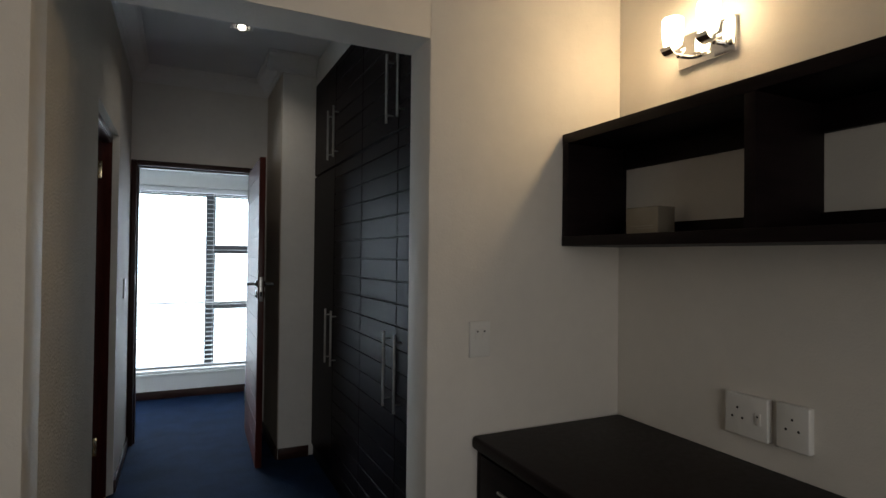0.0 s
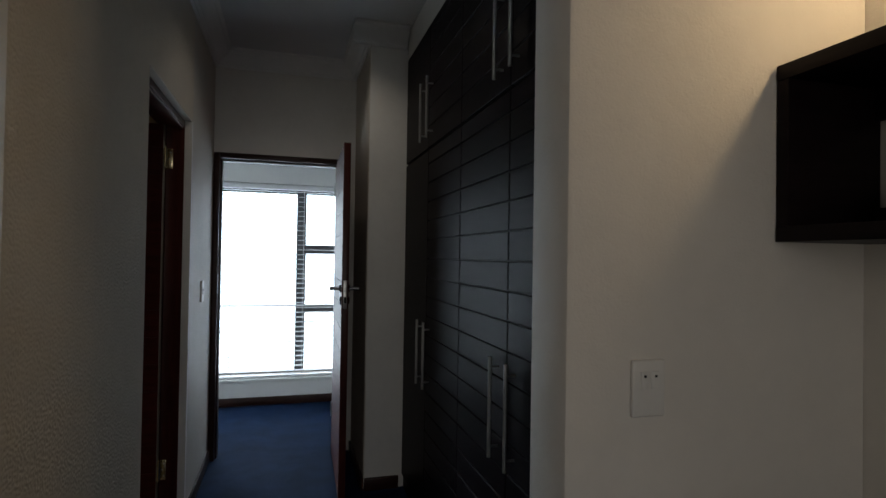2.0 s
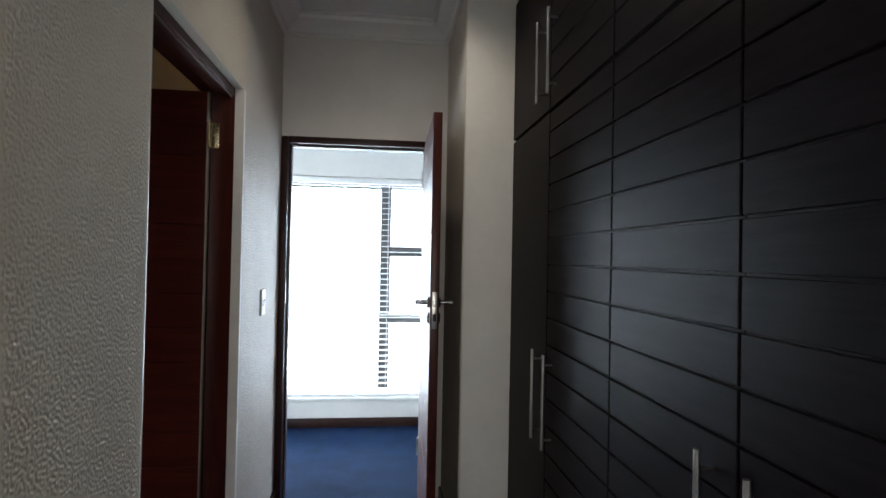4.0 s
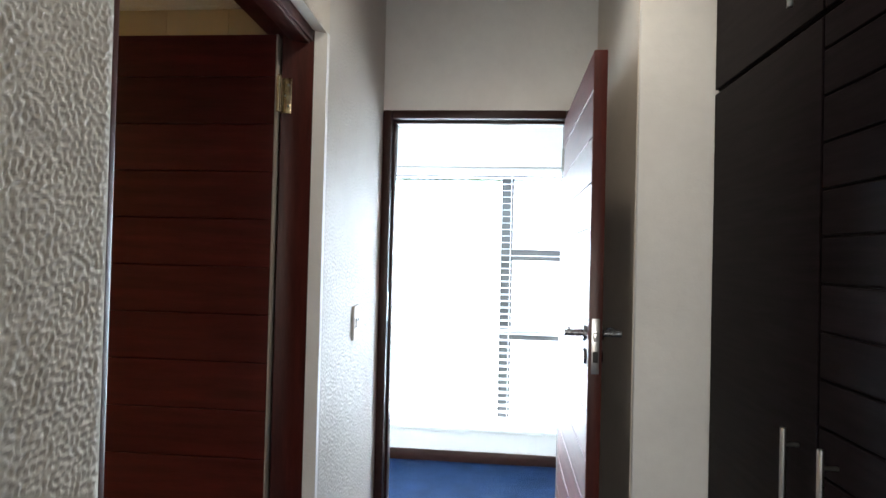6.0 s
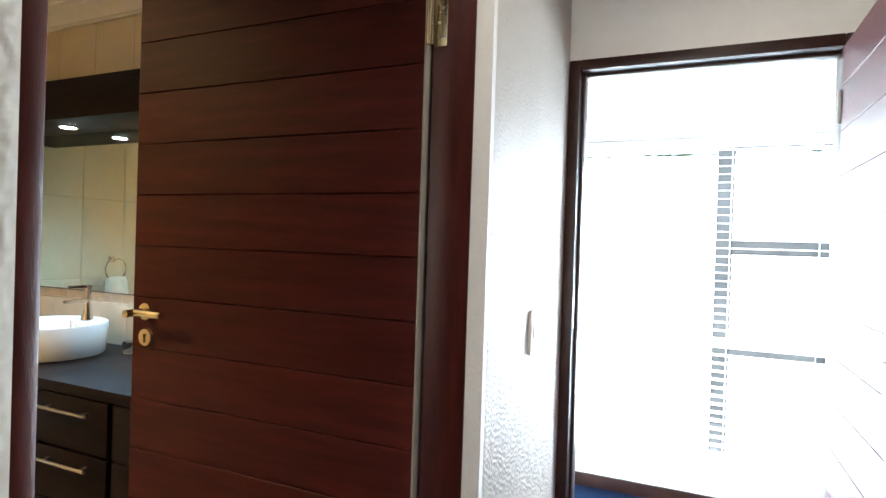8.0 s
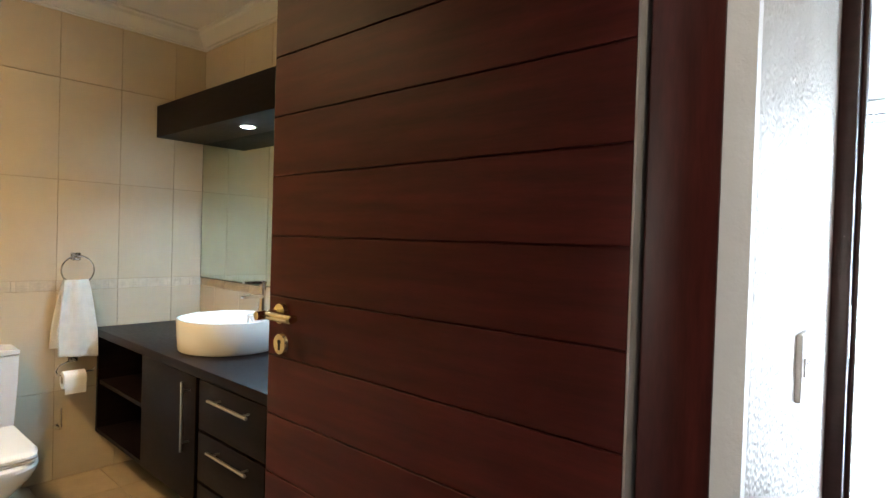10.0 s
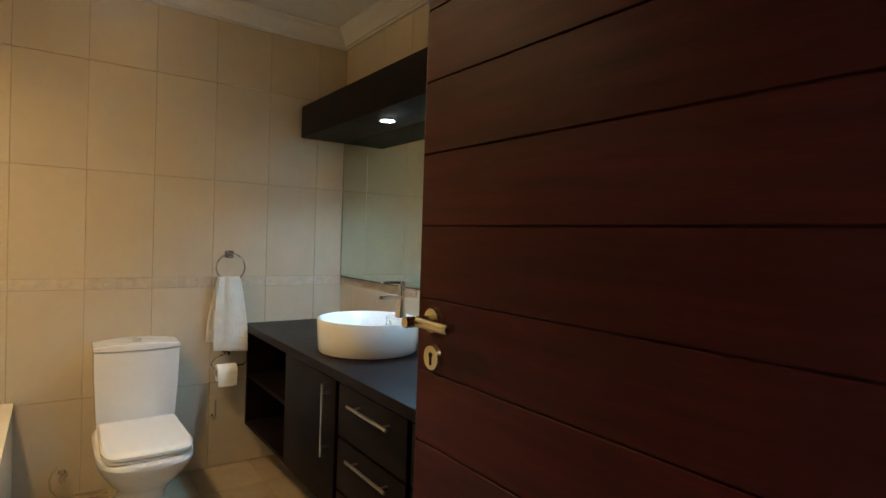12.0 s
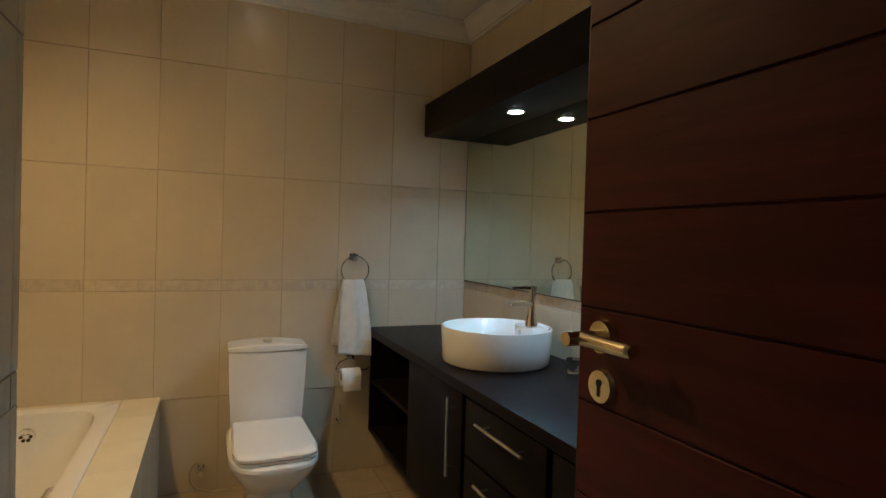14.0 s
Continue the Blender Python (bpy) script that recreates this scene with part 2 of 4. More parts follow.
def loft(bm, sections, cap=True):
    """A skin over closed sections with equal numbers of points."""
    rings = [[bm.verts.new(p) for p in s] for s in sections]
    k = len(rings[0])
    for p, q in zip(rings, rings[1:]):
        for i in range(k):
            bm.faces.new((p[i], p[(i + 1) % k], q[(i + 1) % k], q[i]))
    if cap:
        bm.faces.new(rings[0][::-1])
        bm.faces.new(rings[-1])
    return bm


def squircle(cx, cy, z, a, b, p=3.0, n=36, back=None):
    """A rounded-rectangle section at height z; back flattens it at that x."""
    out = []
    for i in range(n):
        t = 2 * math.pi * i / n
        c, s = math.cos(t), math.sin(t)
        x = cx + a * math.copysign(abs(c) ** (2 / p), c)
        if back is not None:
            x = max(x, back)
        out.append((x, cy + b * math.copysign(abs(s) ** (2 / p), s), z))
    return out


def finish(bm, name, material, smooth=True):
    bmesh.ops.recalc_face_normals(bm, faces=bm.faces)
    me = bpy.data.meshes.new(name)
    bm.to_mesh(me)
    bm.free()
    me.materials.append(material)
    if smooth:
        me.shade_smooth()
        me.set_sharp_from_angle(angle=radians(32))
    return me


def part(name, bm, material, parent, label=""):
    ob = new(name, finish(bm, name, material))
    ob.parent = parent
    return tagged(ob, label=label)


def thing(name, label, category, m=None, group=""):
    ob = new(name)
    ob.empty_display_size = 0.05
    if m is not None:
        ob.matrix_world = m
    return tagged(ob, label=label, category=category, group=group)


def solid(name, bm, material, label, category, kind=""):
    return tagged(new(name, finish(bm, name, material)), label=label, category=category, kind=kind)


def setting(name, bm, material, label, category):
    return solid(name, bm, material, label, category, "structure")


# ---- the large structure ----
bm = bmesh.new()
bx(bm, (-2.6, -2.2, -0.1), (1.7, YO, 0.0))
bx(bm, (XL - 0.03, YO, -0.1), (1.7, YF2, 0.0))
bx(bm, (-2.6, YF2, -0.1), (2.6, 6.2, 0.0))
setting("floor", bm, CARPET, "dark blue cut-pile carpet laid wall to wall", "floor")
setting("floor_bathroom", box((XT - 0.1, 1.9, -0.1), (XL - 0.03, YV + 0.1, -0.008)), GROUT, "brown grout bed under the bathroom floor tiles", "floor")

# study
bm = bmesh.new()
bx(bm, (-2.6, YO, 0), (XL + 0.002, YO2, CZ), 0.004)
bx(bm, (OPX, YO, 0), (XR, YO2, CZ), 0.012)
bx(bm, (XL - 0.004, YO, OPZ), (OPX, YO2 - 0.003, CZ))
setting("wall_study_opening", bm, PLASTER, "cream plastered study wall with a wide square opening", "wall")
setting("wall_study_east", box((XR, -2.2, 0), (XR + 0.12, YO2, CZ)), PLASTER, "cream lumpy plastered wall behind the desk", "wall")
setting("wall_study_west", box((-2.72, -2.2, 0), (-2.6, YO2, CZ)), PLASTER, "cream plastered study wall", "wall")
# Unseen south wall; its window is added as a place for the fill lamp.
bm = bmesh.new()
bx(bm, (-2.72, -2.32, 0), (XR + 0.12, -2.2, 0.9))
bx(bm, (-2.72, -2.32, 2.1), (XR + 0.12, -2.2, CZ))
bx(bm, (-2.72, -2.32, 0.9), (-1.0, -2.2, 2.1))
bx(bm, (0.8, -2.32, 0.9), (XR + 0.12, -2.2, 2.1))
win2 = tagged(thing("added_window", "unseen dark-framed study window, added to carry the fill light", "window"), kind="structure")
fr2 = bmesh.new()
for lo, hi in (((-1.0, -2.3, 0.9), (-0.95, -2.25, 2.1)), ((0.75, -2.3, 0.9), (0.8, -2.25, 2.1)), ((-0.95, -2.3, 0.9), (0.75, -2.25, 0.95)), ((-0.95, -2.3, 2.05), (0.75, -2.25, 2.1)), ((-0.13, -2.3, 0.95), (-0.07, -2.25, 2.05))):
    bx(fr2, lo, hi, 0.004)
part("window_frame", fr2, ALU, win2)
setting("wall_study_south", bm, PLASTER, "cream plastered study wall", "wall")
setting("ceiling_study", box((-2.72, -2.32, CZ), (XR + 0.12, YO2, CZ + 0.1)), CEIL, "white painted study ceiling", "ceiling")

# passage
bm = bmesh.new()
bx(bm, (XI, YO2, 0), (XL, BY0, CZ))
bx(bm, (XI, BY0, 2.075), (XL, BY1, CZ))
setting("wall_passage_west", bm, STIPPLE, "off-white stippled passage wall with a doorway", "wall")
setting("wall_passage_end", box((XI, BY1, 0), (XL, YF, CZ)), STIPPLE_TONED, "off-white stippled satin wall beside the bedroom door, colour lowered against window light", "wall")


def plaster_coat(parent, material, x, y0, y1, z0, z1, step, seed, relief=0.0021, size=0.0088):
    """A trowelled coat on a wall facing +x: short raised ridges and pits, as a sheet of real relief."""
    ny, nz = int((y1 - y0) / step) + 1, int((z1 - z0) / step) + 1
    noise = np.random.default_rng(seed).standard_normal((nz, ny))
    fz, fy = np.meshgrid(np.fft.fftfreq(nz, step), np.fft.fftfreq(ny, step), indexing="ij")
    f = np.hypot(fz * 1.35, fy)
    band = np.exp(-((f - 1 / size) / (0.55 / size)) ** 2)
    h = np.real(np.fft.ifft2(np.fft.fft2(noise) * band))
    h = 0.5 + 0.5 * np.tanh(1.3 * h / h.std() + 0.2)
    rim = np.minimum(1, np.minimum(np.arange(ny), np.arange(ny)[::-1]) / 3.0)
    yy, zz = np.meshgrid(np.linspace(y0, y1, ny), np.linspace(z0, z1, nz))
    verts = np.stack([x + 0.0004 + relief * h * rim, yy, zz], -1).reshape(-1, 3)
    k = (np.arange(nz - 1)[:, None] * ny + np.arange(ny - 1)).reshape(-1)
    me = bpy.data.meshes.new("plaster_coat")
    me.from_pydata(verts.tolist(), [], np.stack([k, k + 1, k + ny + 1, k + ny], -1).tolist())
    me.materials.append(material)
    me.shade_smooth()
    ob = new("plaster_coat", me)
    ob.parent = parent
    return tagged(ob, label="stippled plaster with short raised ridges")


near = [o for o in scene.objects if o.name == "wall_passage_west"][0]
far = [o for o in scene.objects if o.name == "wall_passage_end"][0]
plaster_coat(near, STIPPLE, XL, YO2, BY0, 0.0, CZ - 0.12, 0.0029, 3)
plaster_coat(near, STIPPLE, XL, BY0, BY1 + 0.02, 2.08, CZ - 0.12, 0.0034, 5)
plaster_coat(far, STIPPLE_TONED, XL, BY1 + 0.02, YF - 0.012, 0.0, CZ - 0.12, 0.0034, 7)
setting("wall_passage_pier", box((XC, YC, 0), (1.62, YF, CZ), 0.006), SMOOTH, "off-white smooth plastered pier at the wardrobe's end", "wall")
setting("wall_pier_flank", box((XC - 0.003, YC + 0.012, 0), (XC, YF, CZ)), STIPPLE, "off-white stippled plaster on the pier's flank", "wall")
setting("wall_wardrobe_back", box((1.5, YO2, 0), (1.62, YC, CZ)), SMOOTH, "plastered wall behind the wardrobe", "wall")
bm = bmesh.new()
bx(bm, (XI, YF, 0), (XL, YF2, CZ))
bx(bm, (-2.6, YF2 - 0.008, 0), (XI, YF2, CZ))
bx(bm, (0.55, YF, 0), (2.6, YF2, CZ))
bx(bm, (XL, YF, 2.06), (0.55, YF2, CZ))
setting("wall_bedroom_door", bm, SMOOTH, "off-white plastered wall above the bedroom door", "wall")
setting("ceiling_passage", box((XL - 0.1, YO2, CZ), (1.62, YF2, CZ + 0.1)), CEIL, "grey-white painted passage ceiling", "ceiling")


def cornice_profile(d, h):
    """Steps of a moulded cornice: distance from the wall and drop below the ceiling."""
    return [(0, 0), (d, 0), (d, 0.10 * h), (0.86 * d, 0.16 * h), (0.80 * d, 0.34 * h), (0.52 * d, 0.56 * h), (0.36 * d, 0.74 * h), (0.30 * d, 0.88 * h), (0.16 * d, 0.90 * h), (0.14 * d, h), (0, h)]


def cornice(name, a, b, inward, z, material, d=0.11, h=0.11, label=""):
    """A cornice along the wall line a to b under a ceiling at z; inward is the way into the room."""
    bm = bmesh.new()
    prof = cornice_profile(d, h)
    loft(bm, [[(p[0] + inward[0] * u, p[1] + inward[1] * u, z - v) for u, v in prof] for p in (a, b)])
    return setting(name, bm, material, label or "white moulded plaster cornice below the ceiling", "cornice")


cornice("trim_cornice_west", (XL, YO2), (XL, YF), (1, 0), CZ, TRIM)
cornice("trim_cornice_north", (XL, YF), (XC, YF), (0, -1), CZ, TRIM)
cornice("trim_cornice_pier", (XC, YF), (XC, YC), (-1, 0), CZ, TRIM)
cornice("trim_cornice_pier_front", (XC - 0.11, YC), (XW - 0.01, YC), (0, -1), CZ, TRIM)


def skirting(name, lo, hi):
    return setting(name, box(lo, hi, 0.004), SKIRT, "dark reddish wooden skirting board along the carpet", "skirting")


skirting("baseboard_pier", (XC, YC - 0.016, 0), (XW - 0.02, YC, 0.075))
skirting("baseboard_pier_flank", (XC - 0.018, YC, 0), (XC - 0.003, YF - 0.02, 0.075))
skirting("baseboard_west", (XL, BY1 + 0.01, 0), (XL + 0.014, YF - 0.01, 0.075))
skirting("baseboard_bedroom", (-2.6, YB - 0.016, 0), (2.6, YB, 0.075))

# bedroom
WX0, WX1, WZ0, WZ1 = -1.15, 0.90, 0.235, 2.05
bm = bmesh.new()
bx(bm, (-2.6, YB, 0), (2.6, YB + 0.25, WZ0))
bx(bm, (-2.6, YB, WZ1), (2.6, YB + 0.25, CZ))
bx(bm, (-2.6, YB, WZ0), (WX0, YB + 0.25, WZ1))
bx(bm, (WX1, YB, WZ0), (2.6, YB + 0.25, WZ1))
setting("wall_bedroom_window", bm, WHITE, "white painted bedroom wall around a low wide window", "wall")
setting("wall_bedroom_west", box((-2.72, YF2, 0), (-2.6, YB + 0.25, CZ)), WHITE, "white painted bedroom wall", "wall")
setting("wall_bedroom_east", box((2.6, YF2, 0), (2.72, YB + 0.25, CZ)), WHITE, "white painted bedroom wall", "wall")
setting("ceiling_bedroom", box((-2.72, YF2, CZ), (2.72, YB + 0.25, CZ + 0.1)), CEIL, "white painted bedroom ceiling", "ceiling")

# bathroom shell
RZ = [(0.0, 0.486), (0.489, 1.038), (1.096, 1.643), (1.646, 2.193), (2.196, 2.58)]
G = 0.006
setting("wall_toilet", box((XT - 0.12, 1.9, 0), (XT - G, YV + 0.1, BZ)), GROUT, "cream tiled bathroom wall behind the toilet", "wall")
setting("wall_vanity", box((XT - G, YV + G, 0), (XI, YV + 0.098, BZ)), GROUT, "cream tiled bathroom wall behind the vanity", "wall")
setting("wall_bath_back", box((XT - G, 1.9, 0), (XI, 2.02, BZ)), TILE, "cream tiled wall along the bath", "wall")
setting("wall_bath_pier", box((-1.710, 2.02, 0), (XI, YS - G, BZ)), GROUT, "cream tiled pier between doorway and bath", "wall")
setting("ceiling_bathroom", box((XT - 0.12, 1.9, BZ), (XI, YV + 0.1, BZ + 0.1)), CEIL, "cream painted bathroom ceiling", "ceiling")
cornice("trim_cornice_toilet_wall", (XT, 2.02), (XT, YV), (1, 0), BZ, CEIL, 0.10, 0.10)
cornice("trim_cornice_vanity_wall", (XT, YV), (XI, YV), (0, -1), BZ, CEIL, 0.10, 0.10)


# ---- bedroom: window, blind, garden ----
win = tagged(thing("window_1", "wide dark-framed window behind an open white blind", "window"), kind="structure")
fy0, fy1 = YB + 0.13, YB + 0.19
fr = bmesh.new()
for lo, hi in (((WX0, fy0, WZ0), (WX0 + 0.06, fy1, WZ1)), ((0.83, fy0, WZ0), (WX1, fy1, WZ1)),
               ((WX0 + 0.06, fy0, WZ0), (WX1 - 0.06, fy1, WZ0 + 0.008)), ((WX0 + 0.06, fy0, 1.99), (WX1 - 0.06, fy1, WZ1))):
    bx(fr, lo, hi, 0.004)
part("window_frame", fr, ALU, win)
part("mullion", box((0.262, fy0, WZ0 + 0.04), (0.352, fy1, 1.99), 0.004), ALU, win)
part("transom", box((0.352, fy0, 1.40), (0.83, fy1, 1.485), 0.004), ALU, win)
part("transom", box((0.352, fy0, 0.835), (0.83, fy1, 0.895), 0.004), ALU, win)
for x0, x1, z0, z1 in ((WX0 + 0.06, 0.262, 0.275, 1.99), (0.352, 0.83, 1.485, 1.99), (0.352, 0.83, 0.895, 1.40), (0.352, 0.83, 0.275, 0.835)):
    p = part("pane", box((x0, fy0 + 0.026, z0), (x1, fy0 + 0.032, z1)), GLASS, win, "clear glass pane")
    p.visible_shadow = False
part("window_sill", box((WX0 - 0.03, YB - 0.02, WZ0 - 0.022), (WX1 + 0.03, YB + 0.13, WZ0 + 0.003), 0.004), WHITE, win, "white painted sill")

blind = thing("venetian_blind", "white venetian blind lowered with open level slats", "blind")
part("headrail", box((WX0 + 0.02, YB + 0.02, 2.0), (WX1 - 0.02, YB + 0.075, 2.045), 0.004), SLAT, blind)
part("mid_rail", box((WX0 + 0.03, YB + 0.026, 0.903), (WX1 - 0.03, YB + 0.07, 0.917), 0.004), SLAT, blind)
part("bottom_rail", box((WX0 + 0.03, YB + 0.025, WZ0 + 0.006), (WX1 - 0.03, YB + 0.07, WZ0 + 0.026), 0.004), SLAT, blind)
sl = bmesh.new()
xs = ((WX0 + 0.03), (WX1 - 0.03))
ring = []
for u, v in ((-0.024, 0.0045), (-0.012, 0.0060), (0, 0.0063), (0.012, 0.0055), (0.024, 0.0032), (0.024, 0.0020), (0.012, 0.0040), (0, 0.0048), (-0.012, 0.0046), (-0.024, 0.0030)):
    ring.append((u, v + u * 0.10))
loft(sl, [[(x, u, v) for u, v in ring] for x in xs])
sl_mesh = finish(sl, "slat", SLAT)
z = WZ0 + 0.06
while z < 1.985:
    o = new("slat", sl_mesh)
    o.parent, o.location = blind, (0, YB + 0.048, z)
    z += 0.0455
for x in (-0.95, -0.32, 0.328, 0.74):
    part("ladder_cord", rod(bmesh.new(), (x, YB + 0.023, WZ0 + 0.02), (x, YB + 0.023, 2.0), 0.0028, n=6), SLAT, blind)

setting("ground", box((-120, 6.17, -0.35), (120, 250, -0.12)), PAVING, "pale paved yard outside the bedroom window", "ground")
setting("garden_wall", box((-9, 9.2, -0.2), (9, 9.4, 2.22), 0.01), RENDERED, "white rendered garden wall outside the window", "garden wall")
random.seed(4)
lf = bmesh.new()
for i in range(3800):
    cx = random.uniform(-4, 4)
    c = Vector((cx, random.gauss(9.16, 0.12), 2.25 + 0.09 * math.sin(cx * 2.3 + 2.6) + 0.08 * math.sin(cx * 5.1 + 1) + random.gauss(0, 0.09)))
    m = Matrix.Translation(c) @ Euler([random.uniform(0, 6.3) for _ in range(3)]).to_matrix().to_4x4()
    w, h = random.uniform(0.016, 0.03), random.uniform(0.035, 0.065)
    vs = [lf.verts.new(m @ Vector(p)) for p in ((0, -h, 0), (w, -0.2 * h, 0.008), (0.6 * w, 0.6 * h, 0.004), (0, h, -0.008), (-0.6 * w, 0.6 * h, 0.004), (-w, -0.2 * h, 0.008))]
    lf.faces.new(vs)
tagged(new("hedge_leaves", finish(lf, "hedge_leaves", LEAF, False)), "green creeper leaves hanging over the garden wall", "hedge", kind="stuff")
lf = bmesh.new()
for i in range(900):
    c = Vector((random.gauss(1.0, 0.28), random.gauss(8.6, 0.2), abs(random.gauss(0.25, 0.35))))
    m = Matrix.Translation(c) @ Euler([random.uniform(0, 6.3) for _ in range(3)]).to_matrix().to_4x4()
    w, h = random.uniform(0.015, 0.03), random.uniform(0.05, 0.10)
    vs = [lf.verts.new(m @ Vector(p)) for p in ((0, -h, 0), (w, -0.2 * h, 0.008), (0, h, -0.008), (-w, -0.2 * h, 0.008))]
    lf.faces.new(vs)
tagged(new("shrub_leaves", finish(lf, "shrub_leaves", LEAF, False)), "green shrub growing before the garden wall", "shrub", kind="stuff")


# ---- doors ----
def plank_door(name, label, m, width, joints, height=2.03, thick=0.04, hinge_edge=False):
    """A door of horizontal boards. Local x runs from the hinge to the free edge, y is the thickness, z up."""
    d = thing(name, label, "door", m)
    body = bmesh.new()
    bx(body, (0.003, 0.004, 0.006), (width - 0.003, thick - 0.004, height - 0.003))
    part("core", body, MAHOG, d)
    part("edge_strip", box((width - 0.004, 0.001, 0.006), (width, thick - 0.001, height), 0.0012), MAHOG_V, d)
    part("edge_strip", box((0, 0.001, 0.006), (0.004, thick - 0.001, height), 0.0012), EDGE if hinge_edge else MAHOG_V, d, "pale grey primed hinge edge" if hinge_edge else "")
    zs = [0.006, *joints, height]
    for z0, z1 in zip(zs, zs[1:]):
        b = bmesh.new()
        bx(b, (0.004, 0, z0 + 0.0018), (width - 0.004, thick, z1 - 0.0018), 0.0009, 1)
        ob = part("board", b, MAHOG, d)
        ob.location = (0, 0, 0)
    return d


def lever_set(door, material, x, z, thick, toward, stand=0.052, reach=0.092, neck=0.012, label=""):
    """Lever handles with round roses and key escutcheons on both faces; the lever runs towards the hinge."""
    for side, y in ((-1, 0.0), (1, thick)):
        r = bmesh.new()
        rod(r, (x, y, z), (x, y + side * 0.010, z), 0.0245, 0.022, 28)
        part("rose", r, material, door, label)
        k = bmesh.new()
        rod(k, (x, y, z - 0.068), (x, y + side * 0.008, z - 0.068), 0.0245, 0.022, 28)
        esc = part("escutcheon", k, material, door, label)
        kh = bmesh.new()
        rod(kh, (x, y + side * 0.006, z - 0.063), (x, y + side * 0.0092, z - 0.063), 0.0050, n=14)
        bx(kh, (x - 0.0026, min(y + side * 0.006, y + side * 0.0092), z - 0.081), (x + 0.0026, max(y + side * 0.006, y + side * 0.0092), z - 0.063))
        part("keyhole", kh, DARK, esc)
        h = bmesh.new()
        rod(h, (x, y + side * 0.008, z), (x, y + side * (stand + neck), z), 0.0098, n=22)
        rod(h, (x - toward * 0.002, y + side * stand, z), (x + toward * reach, y + side * stand, z), 0.0094, n=20)
        rod(h, (x + toward * reach, y + side * stand, z), (x + toward * (reach + 0.006), y + side * stand, z), 0.0094, 0.0075, n=20)
        rod(h, (x + toward * (reach - 0.006), y + side * stand, z), (x + toward * (reach - 0.006), y + side * (stand - 0.016), z), 0.0075, n=14)
        part("lever", h, material, door, label)


PITCH = 0.1345
JOINTS = [0.966 + PITCH * k for k in range(-7, 8) if 0.05 < 0.966 + PITCH * k < 1.98]
# bedroom door: open against the pier, its hinge at the frame
bed = plank_door("door_1", "open mahogany door of horizontal boards with steel levers", pose(0.505, YF - 0.012, 0.004, 0, 0, -91.5) @ pose(0, -0.0, 0), 0.81, [z + 0.003 for z in JOINTS])
lever_set(bed, DARKSTEEL, 0.755, 1.196, 0.04, -1, label="satin steel")
part("lock_plate", box((0.8095, 0.009, 1.085), (0.8125, 0.031, 1.245), 0.0008), STEEL, bed, "steel lock faceplate")
part("latch", box((0.810, 0.013, 1.180), (0.822, 0.027, 1.205), 0.002), STEEL, bed)
part("deadbolt", box((0.810, 0.013, 1.118), (0.8145, 0.027, 1.150), 0.001), DARK, bed)
# bathroom door: swung into the bathroom
HX, HY = -0.418, 3.584
bath_angle = 180 + math.degrees(math.atan2(0.006, 0.84))
bathd = plank_door("door_2", "open red-brown mahogany door of horizontal boards with brass levers", pose(HX, HY + 0.04, 0.006, 0, 0, bath_angle), 0.842, JOINTS, hinge_edge=True)
lever_set(bathd, BRASS, 0.786, 1.198, 0.04, -1, 0.042, 0.092, 0.024, label="polished brass")
part("lock_plate", box((0.8415, 0.009, 1.085), (0.8445, 0.031, 1.245), 0.0008), BRASS, bathd, "brass lock faceplate")
for hz in (1.81, 0.25):
    hg = bmesh.new()
    rod(hg, (-0.008, 0.040, hz), (-0.008, 0.040, hz + 0.1), 0.007, n=12)
    rod(hg, (-0.008, 0.040, hz + 0.1), (-0.008, 0.040, hz + 0.106), 0.005, 0.003, n=12)
    hin = part("hinge", hg, BRASS, bathd, "brass butt hinge")
for hz in (1.80, 0.25):
    hg = bmesh.new()
    rod(hg, (-0.006, -0.003, hz), (-0.006, -0.003, hz + 0.1), 0.006, n=12)
    part("hinge", hg, STEEL, bed, "steel butt hinge")


def door_frame(name, label, pieces, material):
    f = tagged(thing(name, label, "door frame"), kind="structure")
    for kind, lo, hi in pieces:
        part(kind, box(lo, hi, 0.005), material, f)
    return f


FX0, FX1 = XI + 0.0, -0.337
f2 = door_frame("door_frame_2", "dark red mahogany frame of the bathroom doorway", [
    ("jamb", (FX0, BY0, 0), (XL - 0.004, BY0 + 0.020, 2.075)),
    ("head", (FX0, BY0 + 0.020, 2.039), (FX1, BY1 - 0.03, 2.075)),
    ("door_stop", (FX1 - 0.055, BY0 + 0.020, 2.027), (FX1 - 0.004, BY1 - 0.045, 2.039)),
], MAHOG_V)
prof = [(FX0, 3.628), (-0.4120, 3.628), (-0.4120, 3.606), (-0.4095, 3.604), (-0.378, 3.612), (-0.347, 3.640), (FX1, 3.656), (FX1, BY1 + 0.004), (FX0, BY1 + 0.004)]
part("jamb", loft(bmesh.new(), [[(x, y, z) for x, y in prof] for z in (0.0, 2.075)]), MAHOG_V, f2, "stepped mahogany hinge jamb")
rv = [(FX1 + 0.0005, 3.660), (XL + 0.0015, 3.681), (XL + 0.0015, BY1 + 0.02), (FX1 + 0.0005, BY1 + 0.004)]
setting("trim_reveal", loft(bmesh.new(), [[(x, y, z) for x, y in rv] for z in (0.0, 2.078)]), SMOOTH, "smooth off-white plaster strip beside the door frame", "wall trim")
for hz in (1.816, 0.256):
    part("hinge_leaf", box((-0.4085, 3.6025, hz), (-0.3800, 3.6095, hz + 0.1), 0.0008), BRASS, f2, "brass hinge leaf")
